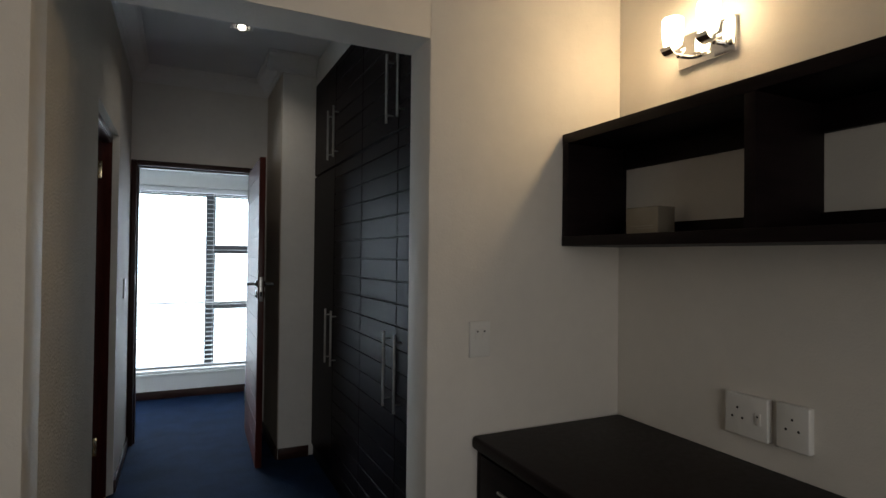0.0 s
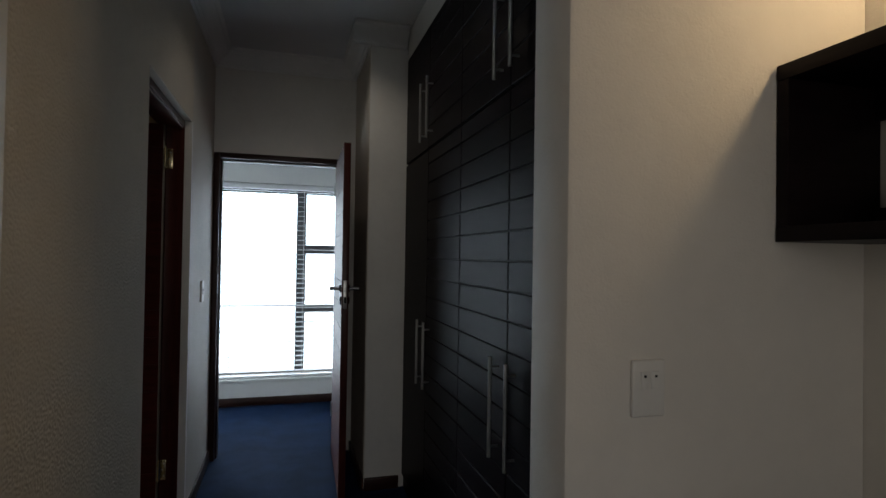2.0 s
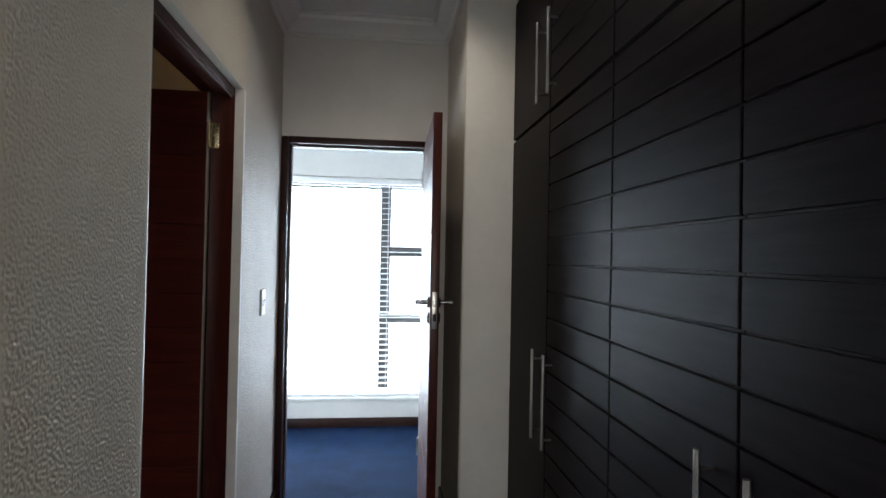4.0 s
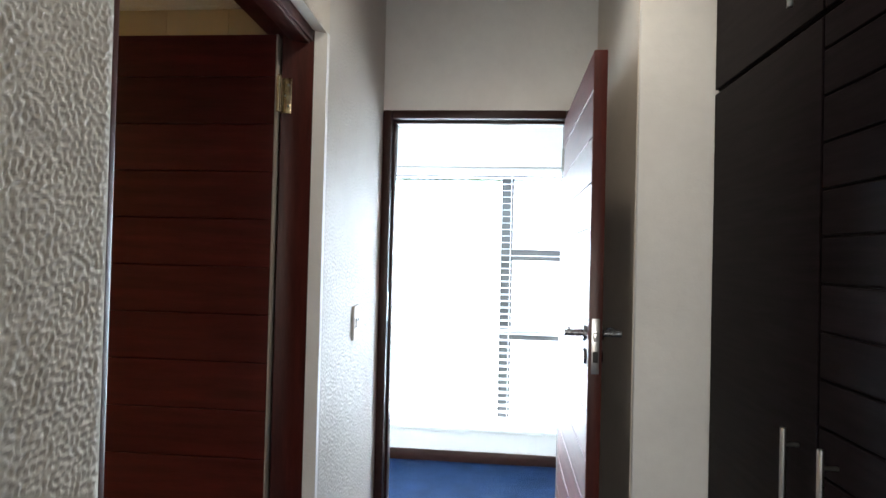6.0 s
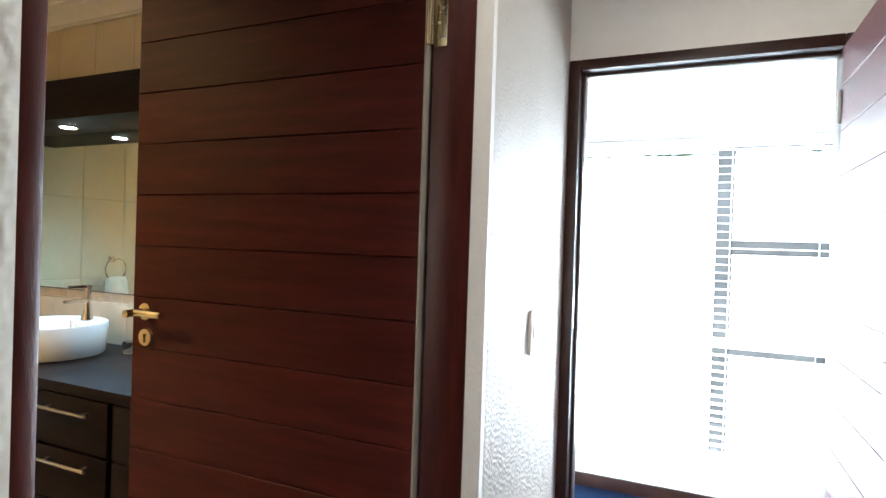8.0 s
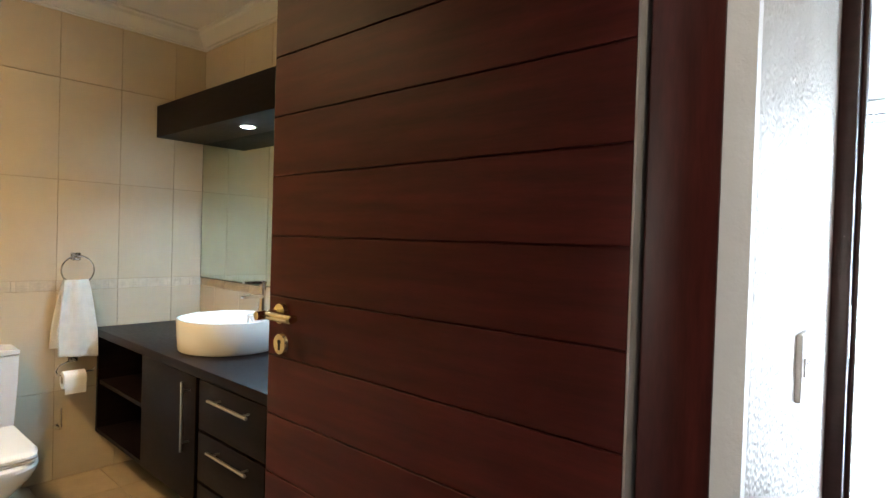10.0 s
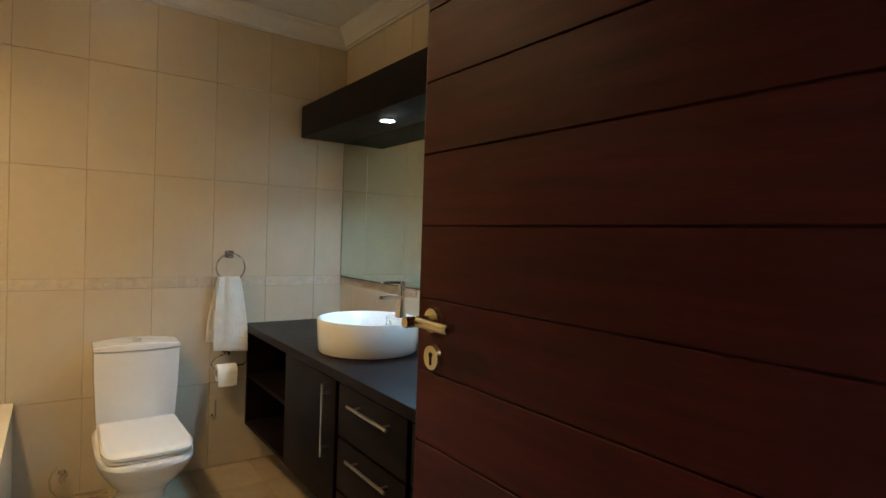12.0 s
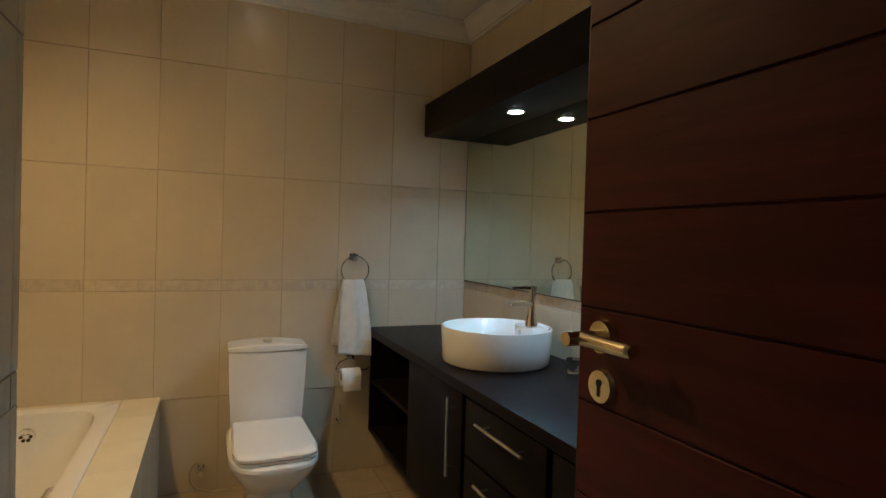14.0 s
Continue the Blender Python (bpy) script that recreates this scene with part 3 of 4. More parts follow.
for hz in (1.816, 0.256):
    for k in range(3):
        q = Vector((-0.389 - 0.009 * (k % 2), 3.6025, hz + 0.02 + 0.03 * k))
        part("hinge_screw", rod(bmesh.new(), q, q - Vector((0.0, 0.0016, 0)), 0.0034, 0.0028, n=12), STEEL, f2, "small steel screw head")
part("strike_plate", box((FX0 + 0.012, BY0 + 0.0195, 1.12), (FX0 + 0.034, BY0 + 0.0215, 1.24), 0.0006), BRASS, f2, "brass strike plate")
f1 = door_frame("door_frame_1", "dark mahogany frame of the bedroom doorway", [
    ("jamb", (XL + 0.001, YF - 0.012, 0), (XL + 0.04, YF + 0.10, 2.075)),
    ("jamb", (0.512, YF - 0.012, 0), (0.55, YF + 0.10, 2.075)),
    ("head", (XL + 0.04, YF - 0.012, 2.037), (0.512, YF + 0.10, 2.075)),
    ("door_stop", (XL + 0.04, YF + 0.035, 0), (XL + 0.052, YF + 0.10, 2.037)),
    ("door_stop", (XL + 0.052, YF + 0.035, 2.025), (0.512, YF + 0.10, 2.037)),
], SKIRT)
part("strike_plate", box((XL + 0.0395, YF + 0.0, 1.12), (XL + 0.0415, YF + 0.024, 1.25), 0.0006), STEEL, f1, "steel strike plate")


# ---- wardrobe ----
ward = thing("wardrobe", "dark wenge built-in wardrobe with grooved doors and bar handles", "wardrobe")
part("carcass", box((XW + 0.022, YO2 + 0.002, 0.0), (1.498, YC - 0.002, 2.586)), WENGE, ward)
part("plinth", box((XW + 0.012, YO2 + 0.002, 0.0), (XW + 0.03, YC - 0.002, 0.078), 0.002), WENGE, ward)
setting("wall_wardrobe_bulkhead", box((XW + 0.004, YO2, 2.588), (1.5, YC, CZ)), SMOOTH, "off-white plaster bulkhead above the wardrobe", "wall")
edges = [YO2 + 0.004, 2.214, 2.735, 3.283, YC - 0.004]


def wardrobe_door(y0, y1, z0, z1, phase, pair, grooved=True):
    d = part("door", box((XW + 0.010, y0 + 0.0015, z0), (XW + 0.022, y1 - 0.0015, z1)), WENGE, ward)
    zs = [z0] + [phase + 0.0965 * k for k in range(-30, 30) if grooved and z0 + 0.03 < phase + 0.0965 * k < z1 - 0.03] + [z1]
    for a, b in zip(zs, zs[1:]):
        o = part("board", box((XW, y0 + 0.003, a + 0.0028), (XW + 0.0105, y1 - 0.003, b - 0.0028), 0.0018, 1), WENGE_H, d)
    hy = y1 - 0.068 if pair > 0 else y0 + 0.068
    hz0, hz1 = (0.735, 1.065) if z0 < 1.5 else (1.985, 2.292)
    h = bmesh.new()
    rod(h, (XW - 0.032, hy, hz0), (XW - 0.032, hy, hz1), 0.0065, n=14)
    for q in (hz0 + 0.035, hz1 - 0.035):
        rod(h, (XW + 0.002, hy, q), (XW - 0.032, hy, q), 0.0045, n=10)
    part("handle", h, STEEL, d, "satin steel bar handle")


for i, (a, b) in enumerate(zip(edges, edges[1:])):
    wardrobe_door(a, b, 0.082, 1.938, 1.478, 1 if i % 2 == 0 else -1, i < 3)
    wardrobe_door(a, b, 1.946, 2.585, 1.478, 1 if i % 2 == 0 else -1, i < 3)

# ---- switches and sockets ----
def plate(name, label, m, w, h, rockers=(), holes=(), category="light switch", d=0.011):
    """A wall plate in local x (across) and z (up), facing local -y."""
    p = thing(name, label, category, m)
    part("cover_plate", box((-w / 2, -d, -h / 2), (w / 2, 0, h / 2), 0.004, 3), PLASTIC, p)
    for x, z, rw, rh in rockers:
        r = bmesh.new()
        bx(r, (x - rw / 2, -d - 0.0035, z - rh / 2), (x + rw / 2, -d + 0.003, z + rh / 2), 0.002)
        part("rocker", r, PLASTIC, p)
        part("mark", box((x - rw * 0.16, -d - 0.0042, z + rh * 0.16), (x + rw * 0.16, -d - 0.0030, z + rh * 0.30)), DARK, p)
    for x, z in holes:
        part("socket_hole", rod(bmesh.new(), (x, -d - 0.0006, z), (x, -d + 0.004, z), 0.0036, n=12), DARK, p)
    return p


plate("light_switch", "white double rocker switch on the cream wall", pose(0.918, YO, 1.125), 0.078, 0.118, [(-0.012, 0.018, 0.018, 0.036), (0.014, 0.018, 0.018, 0.036)])
plate("light_switch", "white rocker switch on the stippled passage wall", pose(XL + 0.001, 4.10, 1.165, 0, 0, 90), 0.078, 0.125, [(-0.012, 0.0, 0.018, 0.036), (0.014, 0.0, 0.018, 0.036)])
tagged(plate("power_socket", "white switched power socket above the desk", pose(XR, 1.042, 0.943, 0, 0, -90), 0.132, 0.122, [(0.038, 0.0, 0.018, 0.034)], [(-0.026, 0.020), (-0.042, -0.008), (-0.010, -0.008)], "power socket", 0.024), group="sockets above the desk")
tagged(plate("power_socket", "small white single power socket above the desk", pose(XR, 0.908, 0.946, 0, 0, -90), 0.09, 0.122, [], [(0.0, 0.022), (-0.017, -0.006), (0.017, -0.006)], "power socket", 0.024), group="sockets above the desk")

# ---- study ----
desk = thing("desk", "dark wenge built-in desk along the cream wall", "desk")
part("desktop", box((0.893, -1.0, 0.768), (XR - 0.002, YO - 0.002, 0.81), 0.012, 3), WENGE, desk)
part("side_panel", box((0.915, YO - 0.03, 0.0), (XR - 0.002, YO - 0.004, 0.768), 0.002), WENGE, desk)
part("side_panel", box((0.915, -0.99, 0.0), (XR - 0.002, -0.965, 0.768), 0.002), WENGE, desk)
for y0, y1 in ((1.02, 1.54), (0.48, 1.01)):
    for z0, z1 in ((0.56, 0.755), (0.33, 0.55), (0.09, 0.32)):
        dr = part("drawer", box((0.91, y0, z0), (0.93, y1, z1), 0.003), WENGE_H, desk)
        part("handle", rod(bmesh.new(), (0.885, y0 + 0.15, z1 - 0.06), (0.885, y1 - 0.15, z1 - 0.06), 0.005, n=10), STEEL, dr, "steel bar handle")
part("modesty_panel", box((XR - 0.04, -0.965, 0.2), (XR - 0.02, 0.47, 0.768)), WENGE, desk)

shelf = thing("wall_shelf", "dark wenge open box shelf hung on the wall", "shelf")
S0, S1 = -0.62, YO - 0.003
part("top_board", box((1.253, S0, 1.803), (XR - 0.002, S1, 1.838), 0.002), WENGE, shelf)
part("bottom_board", box((1.253, S0, 1.438), (XR - 0.002, S1, 1.473), 0.002), WENGE, shelf)
for y in (S1 - 0.03, 0.84, 0.11, S0):
    part("divider", box((1.255, y, 1.473), (XR - 0.002, y + 0.03, 1.803), 0.001), WENGE, shelf)
for a, b in ((0.87, S1 - 0.03), (0.14, 0.84), (S0 + 0.03, 0.11)):
    part("back_rail", box((XR - 0.02, a, 1.473), (XR - 0.002, b, 1.522), 0.001), WENGE, shelf)
    part("back_rail", box((XR - 0.02, a, 1.728), (XR - 0.002, b, 1.803), 0.001), WENGE, shelf)

carton = thing("carton", "small white printed carton standing on the shelf", "box", pose(1.435, 1.335, 1.473, 0, 0, 3))
part("box", box((-0.040, -0.066, 0), (0.040, 0.066, 0.092), 0.002), CARD, carton)
part("lid_flap", box((-0.041, -0.067, 0.092), (0.041, 0.067, 0.0945), 0.001), CARD, carton)
for z, a, b in ((0.030, -0.05, 0.045), (0.022, -0.05, 0.02)):
    part("print_line", box((-0.0412, a, z), (-0.0398, b, z + 0.004)), INK, carton)

sconce = thing("wall_lamp", "chrome wall lamp with two lit glass shades", "wall lamp", pose(XR, 1.19, 2.083))
part("back_plate", box((-0.016, -0.105, -0.055), (0, 0.105, 0.055), 0.004), CHROME, sconce)
for dy in (-0.066, 0.066):
    cup = bmesh.new()
    arc = []
    for k in range(13):
        a = math.pi * (1.12 + 0.80 * k / 12)
        arc.append((math.cos(a) * 0.038, math.sin(a) * 0.036))
    secs = []
    for u in (-0.020, 0.020):
        secs.append([(-0.085 + p, dy + u, q + 0.005) for p, q in arc] + [(-0.085 + p * 0.93, dy + u, q * 0.93 + 0.005) for p, q in arc[::-1]])
    loft(cup, secs)
    rod(cup, (-0.014, dy, -0.022), (-0.06, dy, -0.026), 0.007, n=12)
    part("bracket", cup, CHROME, sconce, "curved chrome bracket")
    sh = bmesh.new()
    lathe(sh, [(0.022, 0.0), (0.028, 0.006), (0.033, 0.04), (0.033, 0.085), (0.030, 0.090)], (-0.085, dy, 0.0), 28)
    s_ob = part("shade", sh, BULB, sconce, "glowing frosted glass shade")
    s_ob.visible_shadow = False

dl = thing("downlight", "small square recessed ceiling downlight, lit", "ceiling light", pose(0.336, 3.44, CZ))
fr = bmesh.new()
for lo, hi in (((-0.062, -0.062, -0.008), (0.062, -0.036, 0)), ((-0.062, 0.036, -0.008), (0.062, 0.062, 0)), ((-0.062, -0.036, -0.008), (-0.036, 0.036, 0)), ((0.036, -0.036, -0.008), (0.062, 0.036, 0))):
    bx(fr, lo, hi, 0.002)
part("frame", fr, PLASTIC, dl)
part("baffle", box((-0.036, -0.036, -0.003), (0.036, 0.036, -0.0005)), DARK, dl, "black baffle")
part("lens", lathe(bmesh.new(), [(0.008, -0.027), (0.017, -0.024), (0.023, -0.016), (0.024, -0.003)], n=24), DOWN, dl, "glowing lens")


# ---- bathroom: vanity ----
VY, VZ = 3.929, 0.822
van = thing("vanity_unit", "dark wenge wall-hung vanity with niche, door and drawers", "vanity")
part("worktop", box((XT + 0.002, VY, VZ - 0.042), (-1.22, YV - 0.002, VZ), 0.003), WENGE, van, "dark matt worktop")
vb = 0.225
part("end_panel", box((XT + 0.004, VY + 0.02, vb), (XT + 0.03, YV - 0.002, VZ - 0.042)), WENGE, van)
part("bottom_panel", box((XT + 0.03, VY + 0.02, vb), (-3.0, YV - 0.002, vb + 0.022)), WENGE, van)
part("niche_shelf", box((XT + 0.03, VY + 0.03, 0.50), (-3.0, YV - 0.03, 0.522)), WENGE, van)
part("niche_back", box((XT + 0.03, YV - 0.03, vb + 0.022), (-3.0, YV - 0.002, VZ - 0.042)), WENGE, van)
part("carcass", box((-3.0, VY + 0.032, vb), (-1.24, YV - 0.002, VZ - 0.042)), WENGE, van)
vd = part("door", box((-2.985, VY + 0.012, vb + 0.004), (-2.405, VY + 0.03, VZ - 0.05), 0.002), WENGE, van)
h = rod(bmesh.new(), (-2.46, VY - 0.022, 0.452), (-2.46, VY - 0.022, 0.748), 0.006, n=12)
for q in (0.49, 0.71):
    rod(h, (-2.46, VY + 0.013, q), (-2.46, VY - 0.022, q), 0.004, n=8)
part("handle", h, STEEL, vd, "satin steel bar handle")
for x0, x1 in ((-2.375, -1.86), (-1.83, -1.26)):
    for z0, z1, hz in ((0.566, VZ - 0.052, 0.718), (0.352, 0.554, 0.511), (vb + 0.004, 0.340, 0.305)):
        dr = part("drawer", box((x0, VY + 0.012, z0), (x1, VY + 0.03, z1), 0.002), WENGE, van)
        c = (x0 + x1) / 2 + 0.035
        h = rod(bmesh.new(), (c - 0.148, VY - 0.022, hz), (c + 0.148, VY - 0.022, hz), 0.006, n=12)
        for q in (-0.11, 0.11):
            rod(h, (c + q, VY + 0.013, hz), (c + q, VY - 0.022, hz), 0.004, n=8)
        part("handle", h, STEEL, dr, "satin steel bar handle")

BC = (-2.672, 4.222)
basin = thing("basin", "round white porcelain vessel basin on the worktop", "basin", pose(BC[0], BC[1], VZ))
b = lathe(bmesh.new(), [(0.212, 0.0), (0.226, 0.003), (0.231, 0.012), (0.238, 0.146), (0.236, 0.151), (0.230, 0.152), (0.226, 0.148), (0.210, 0.085), (0.170, 0.042), (0.06, 0.030), (0.02, 0.028)], n=64)
part("bowl", b, PORCELAIN, basin)
led = bmesh.new()
loft(led, [[(-0.09, 0.20, z), (-0.075, 0.135, z), (-0.04, 0.115, z), (0.04, 0.115, z), (0.075, 0.135, z), (0.09, 0.20, z), (0.0, 0.224, z)] for z in (0.09, 0.146)])
part("tap_ledge", led, PORCELAIN, basin)
part("waste", lathe(bmesh.new(), [(0.024, 0.028), (0.026, 0.034), (0.012, 0.037)], n=24), CHROME, basin, "chrome waste")
ov = rod(bmesh.new(), (0.0, 0.118, 0.118), (0.0, 0.110, 0.117), 0.014, n=18)
part("overflow", ov, CHROME, basin, "chrome overflow ring")

tap = thing("basin_mixer", "chrome basin mixer tap with flat spout and lever", "tap", pose(BC[0] + 0.005, BC[1] + 0.172, VZ + 0.146, 0, 0, 90))
t0 = lathe(bmesh.new(), [(0.030, 0.0), (0.029, 0.004), (0.0155, 0.066), (0.0155, 0.148), (0.0175, 0.150), (0.0175, 0.172), (0.015, 0.175)], n=28)
part("body", t0, CHROME, tap)
sp = bmesh.new()
loft(sp, [[(x, -0.014 * k, z), (x, 0.014 * k, z), (x, 0.014 * k, z + th), (x, -0.014 * k, z + th)] for x, k, z, th in ((0.0, 1.0, 0.086, 0.018), (-0.06, 1.0, 0.090, 0.016), (-0.108, 1.0, 0.089, 0.013), (-0.114, 0.85, 0.090, 0.009))])
part("spout", sp, CHROME, tap)
le = bmesh.new()
loft(le, [[(x, -0.012 * k, z), (x, 0.012 * k, z), (x, 0.012 * k, z + th), (x, -0.012 * k, z + th)] for x, k, z, th in ((0.014, 1.0, 0.160, 0.014), (-0.05, 1.0, 0.163, 0.012), (-0.108, 1.0, 0.164, 0.010))])
part("lever", le, CHROME, tap)

cupg = thing("tumbler", "small clear glass tumbler on the worktop beside the basin", "glass", pose(-2.385, 4.415, VZ))
part("glass_wall", lathe(bmesh.new(), [(0.022, 0.0), (0.024, 0.003), (0.029, 0.055), (0.0285, 0.0565), (0.0265, 0.055), (0.0225, 0.008), (0.004, 0.007)], n=36), GLASS, cupg)

mir = thing("wall_mirror", "large frameless mirror above the vanity", "mirror")
part("glass", box((XT + 0.012, YV - 0.007, 1.092), (-1.3, YV - 0.0015, 1.951), 0.0015, 1), MIRROR, mir)
part("ground_edge", bx(box((XT + 0.0085, YV - 0.0072, 1.0885), (XT + 0.0118, YV - 0.0015, 1.951)), (XT + 0.0118, YV - 0.0072, 1.0885), (-1.3, YV - 0.0015, 1.0918)), ALU, mir, "dark ground glass edge")

pel = thing("pelmet", "dark wenge pelmet box with recessed spotlights above the mirror", "pelmet")
part("housing", box((XT + 0.003, 4.246, 1.951), (-1.25, YV - 0.002, 2.142), 0.003), WENGE, pel)
for x in (-2.85, -2.05):
    rr = lathe(bmesh.new(), [(0.040, -0.004), (0.046, -0.003), (0.046, 0.0)], (x, 4.390, 1.951), 28)
    ring_ob = part("spotlight", rr, CHROME, pel, "chrome spotlight ring")
    part("lens", lathe(bmesh.new(), [(0.034, -0.0045), (0.036, -0.0035)], (x, 4.390, 1.951), 28), LED, ring_ob, "glowing cool white lens")

# ---- bathroom: toilet ----
TY = 3.367
wc = thing("toilet", "white close-coupled toilet with the lid down", "toilet")
secs = []
for z, x1, w in ((0.365, -3.505, 0.172), (0.42, -3.500, 0.176), (0.60, -3.496, 0.186), (0.742, -3.494, 0.190), (0.746, -3.500, 0.186)):
    n = 12
    front = [(x1 + 0.026 * (1 - (2 * i / n - 1) ** 2) - 0.004, TY + w * (2 * i / n - 1), z) for i in range(n + 1)]
    secs.append([(XT + 0.008, TY - w, z)] + front + [(XT + 0.008, TY + w, z)])
part("cistern", loft(bmesh.new(), secs), PORCELAIN, wc)
secs = []
for z, x1, w, dome in ((0.7485, -3.494, 0.188, 0.0), (0.7505, -3.490, 0.192, 0.0), (0.766, -3.489, 0.193, 0.010), (0.770, -3.492, 0.190, 0.013), (0.771, -3.512, 0.165, 0.015)):
    us = [2 * i / n - 1 for i in range(n + 1)]
    front = [(x1 + 0.030 * (1 - u * u) - 0.004, TY + w * u, z + dome * (1 - u * u)) for u in us]
    back = [(XT + 0.006, TY + w * u, z + dome * (1 - u * u)) for u in us[::-1]]
    secs.append(front + back)
part("cistern_lid", loft(bmesh.new(), secs), PORCELAIN, wc)
part("flush_button", lathe(bmesh.new(), [(0.024, 0.778), (0.024, 0.788), (0.021, 0.790)], (-3.575, TY, 0), 28), CHROME, wc, "chrome flush button")


def toilet_ring(z, x0, x1, w, p=3.2):
    return squircle((x0 + x1) / 2, TY, z, (x1 - x0) / 2, w, p, 44)


part("bowl", loft(bmesh.new(), [toilet_ring(0.0, -3.62, -3.17, 0.112), toilet_ring(0.03, -3.62, -3.18, 0.106), toilet_ring(0.10, -3.62, -3.175, 0.106), toilet_ring(0.15, -3.62, -3.14, 0.114, 2.9),
                                toilet_ring(0.20, -3.63, -3.075, 0.138, 2.9), toilet_ring(0.25, -3.635, -3.01, 0.166, 2.9), toilet_ring(0.295, -3.64, -2.966, 0.188, 3.0), toilet_ring(0.325, -3.64, -2.950, 0.197, 3.2), toilet_ring(0.345, -3.64, -2.946, 0.199, 3.4),
                                toilet_ring(0.358, -3.64, -2.950, 0.196, 3.4), toilet_ring(0.366, -3.63, -2.962, 0.186, 3.4)]), PORCELAIN, wc)


def lid_ring(z, x0, x1, w0, w1, n=22):
    """A seat outline: straight sides that widen to a gently bowed front."""
    front = [(x1 - 0.012 * abs(u) ** 2 - 0.055 * abs(u) ** 9, TY + w1 * (1 - 0.05 * abs(u) ** 12) * u, z) for u in [2 * i / n - 1 for i in range(n + 1)]]
    front = [(x1 - 0.115, TY - w1, z)] + front + [(x1 - 0.115, TY + w1, z)]
    return [(x0, TY - w0 + 0.012, z), (x0 + 0.012, TY - w0, z)] + front + [(x0 + 0.012, TY + w0, z), (x0, TY + w0 - 0.012, z)]


part("seat", loft(bmesh.new(), [lid_ring(0.368, -3.475, -2.975, 0.170, 0.177), lid_ring(0.372, -3.475, -2.970, 0.172, 0.179), lid_ring(0.380, -3.475, -2.970, 0.172, 0.179)]), ACRYLIC, wc)
part("seat_lid", loft(bmesh.new(), [lid_ring(0.383, -3.472, -2.974, 0.170, 0.177), lid_ring(0.387, -3.474, -2.968, 0.172, 0.180), lid_ring(0.398, -3.474, -2.969, 0.172, 0.180), lid_ring(0.406, -3.468, -2.982, 0.164, 0.172), lid_ring(0.408, -3.45, -3.02, 0.14, 0.15)]), ACRYLIC, wc)
for dy in (-0.075, 0.075):
    part("seat_hinge", rod(bmesh.new(), (-3.478, TY + dy - 0.016, 0.392), (-3.478, TY + dy + 0.016, 0.392), 0.010, n=14), CHROME, wc, "chrome seat hinge")

# ---- bathroom: fittings on the toilet wall ----
tr = thing("towel_ring", "chrome towel ring on the tiled wall", "towel ring", pose(XT, 3.835, 1.225))
part("rose", box((0, -0.024, -0.02), (0.012, 0.024, 0.022), 0.003), CHROME, tr)
part("arm", rod(bmesh.new(), (0.008, 0, 0), (0.05, 0, 0), 0.009, n=14), CHROME, tr)
part("ring", tube(bmesh.new(), [(0.05, 0.078 * math.sin(a), -0.072 + 0.078 * math.cos(a)) for a in [2 * math.pi * k / 40 for k in range(40)]], 0.0045, 10, True), CHROME, tr)

tw = bmesh.new()
rows_t = []
nu, nv = 30, 26
for layer in (0, 1):
    grid = []
    for j in range(nv + 1):
        v = j / nv
        z = 1.085 - v * (0.405 if layer == 0 else 0.36)
        half = 0.060 + 0.034 * min(1, v * 1.5) ** 0.8
        line = []
        for i in range(nu + 1):
            u = 2 * i / nu - 1
            fold = 0.007 * math.sin(u * 5.2 + 0.8 + 1.2 * v) * (1 - 0.45 * v) + 0.0022 * math.sin(u * 9 + 2.0) * (1 - 0.6 * v)
            x = XT + 0.05 + (0.016 + 0.010 * math.sin(v * 2.2) if layer == 0 else -0.016) * (1 if v > 0.03 else 0.35) + fold * (1 if layer == 0 else 0.5)
            line.append(tw.verts.new((x, 3.828 + u * half + 0.012 * v * (1 if layer == 0 else -1.6), z - 0.008 * u * v + (0.010 if j == 0 else 0))))
        grid.append(line)
    rows_t.append(grid)
    for j in range(nv):
        for i in range(nu):
            tw.faces.new((grid[j][i], grid[j][i + 1], grid[j + 1][i + 1], grid[j + 1][i]))
for i in range(nu):
    tw.faces.new((rows_t[0][0][i], rows_t[0][0][i + 1], rows_t[1][0][i + 1], rows_t[1][0][i]))
towel = solid("hand_towel", tw, TOWEL, "white terry hand towel hanging folded through the ring", "towel")
sm = towel.modifiers.new("thickness", "SOLIDIFY")
sm.thickness, sm.offset = 0.012, 0.0

ph = thing("toilet_roll_holder", "chrome toilet roll holder on the tiled wall", "roll holder", pose(XT, 3.83, 0.61))
part("rose", box((0, -0.024, 0.03), (0.012, 0.024, 0.065), 0.003), CHROME, ph)
part("arm", tube(bmesh.new(), [(0.01, 0, 0.048), (0.05, 0, 0.046), (0.062, -0.035, 0.046), (0.064, -0.076, 0.030), (0.064, -0.092, 0.000), (0.064, -0.080, -0.024), (0.064, -0.05, -0.026), (0.064, 0.085, -0.018), (0.064, 0.094, -0.002)], 0.0045, 10), CHROME, ph)
roll = thing("toilet_roll", "white toilet paper roll on its holder", "toilet roll", pose(XT + 0.064, 3.82, 0.558))
part("paper", rod(bmesh.new(), (0, -0.052, 0), (0, 0.052, 0), 0.047, n=40), PAPER, roll)
part("core", rod(bmesh.new(), (0, -0.053, 0), (0, 0.053, 0), 0.021, n=24), CARD, roll, "brown cardboard core")
part("loose_sheet", box((0.0455, -0.050, -0.07), (0.0475, 0.050, 0.0), 0.0008), PAPER, roll)

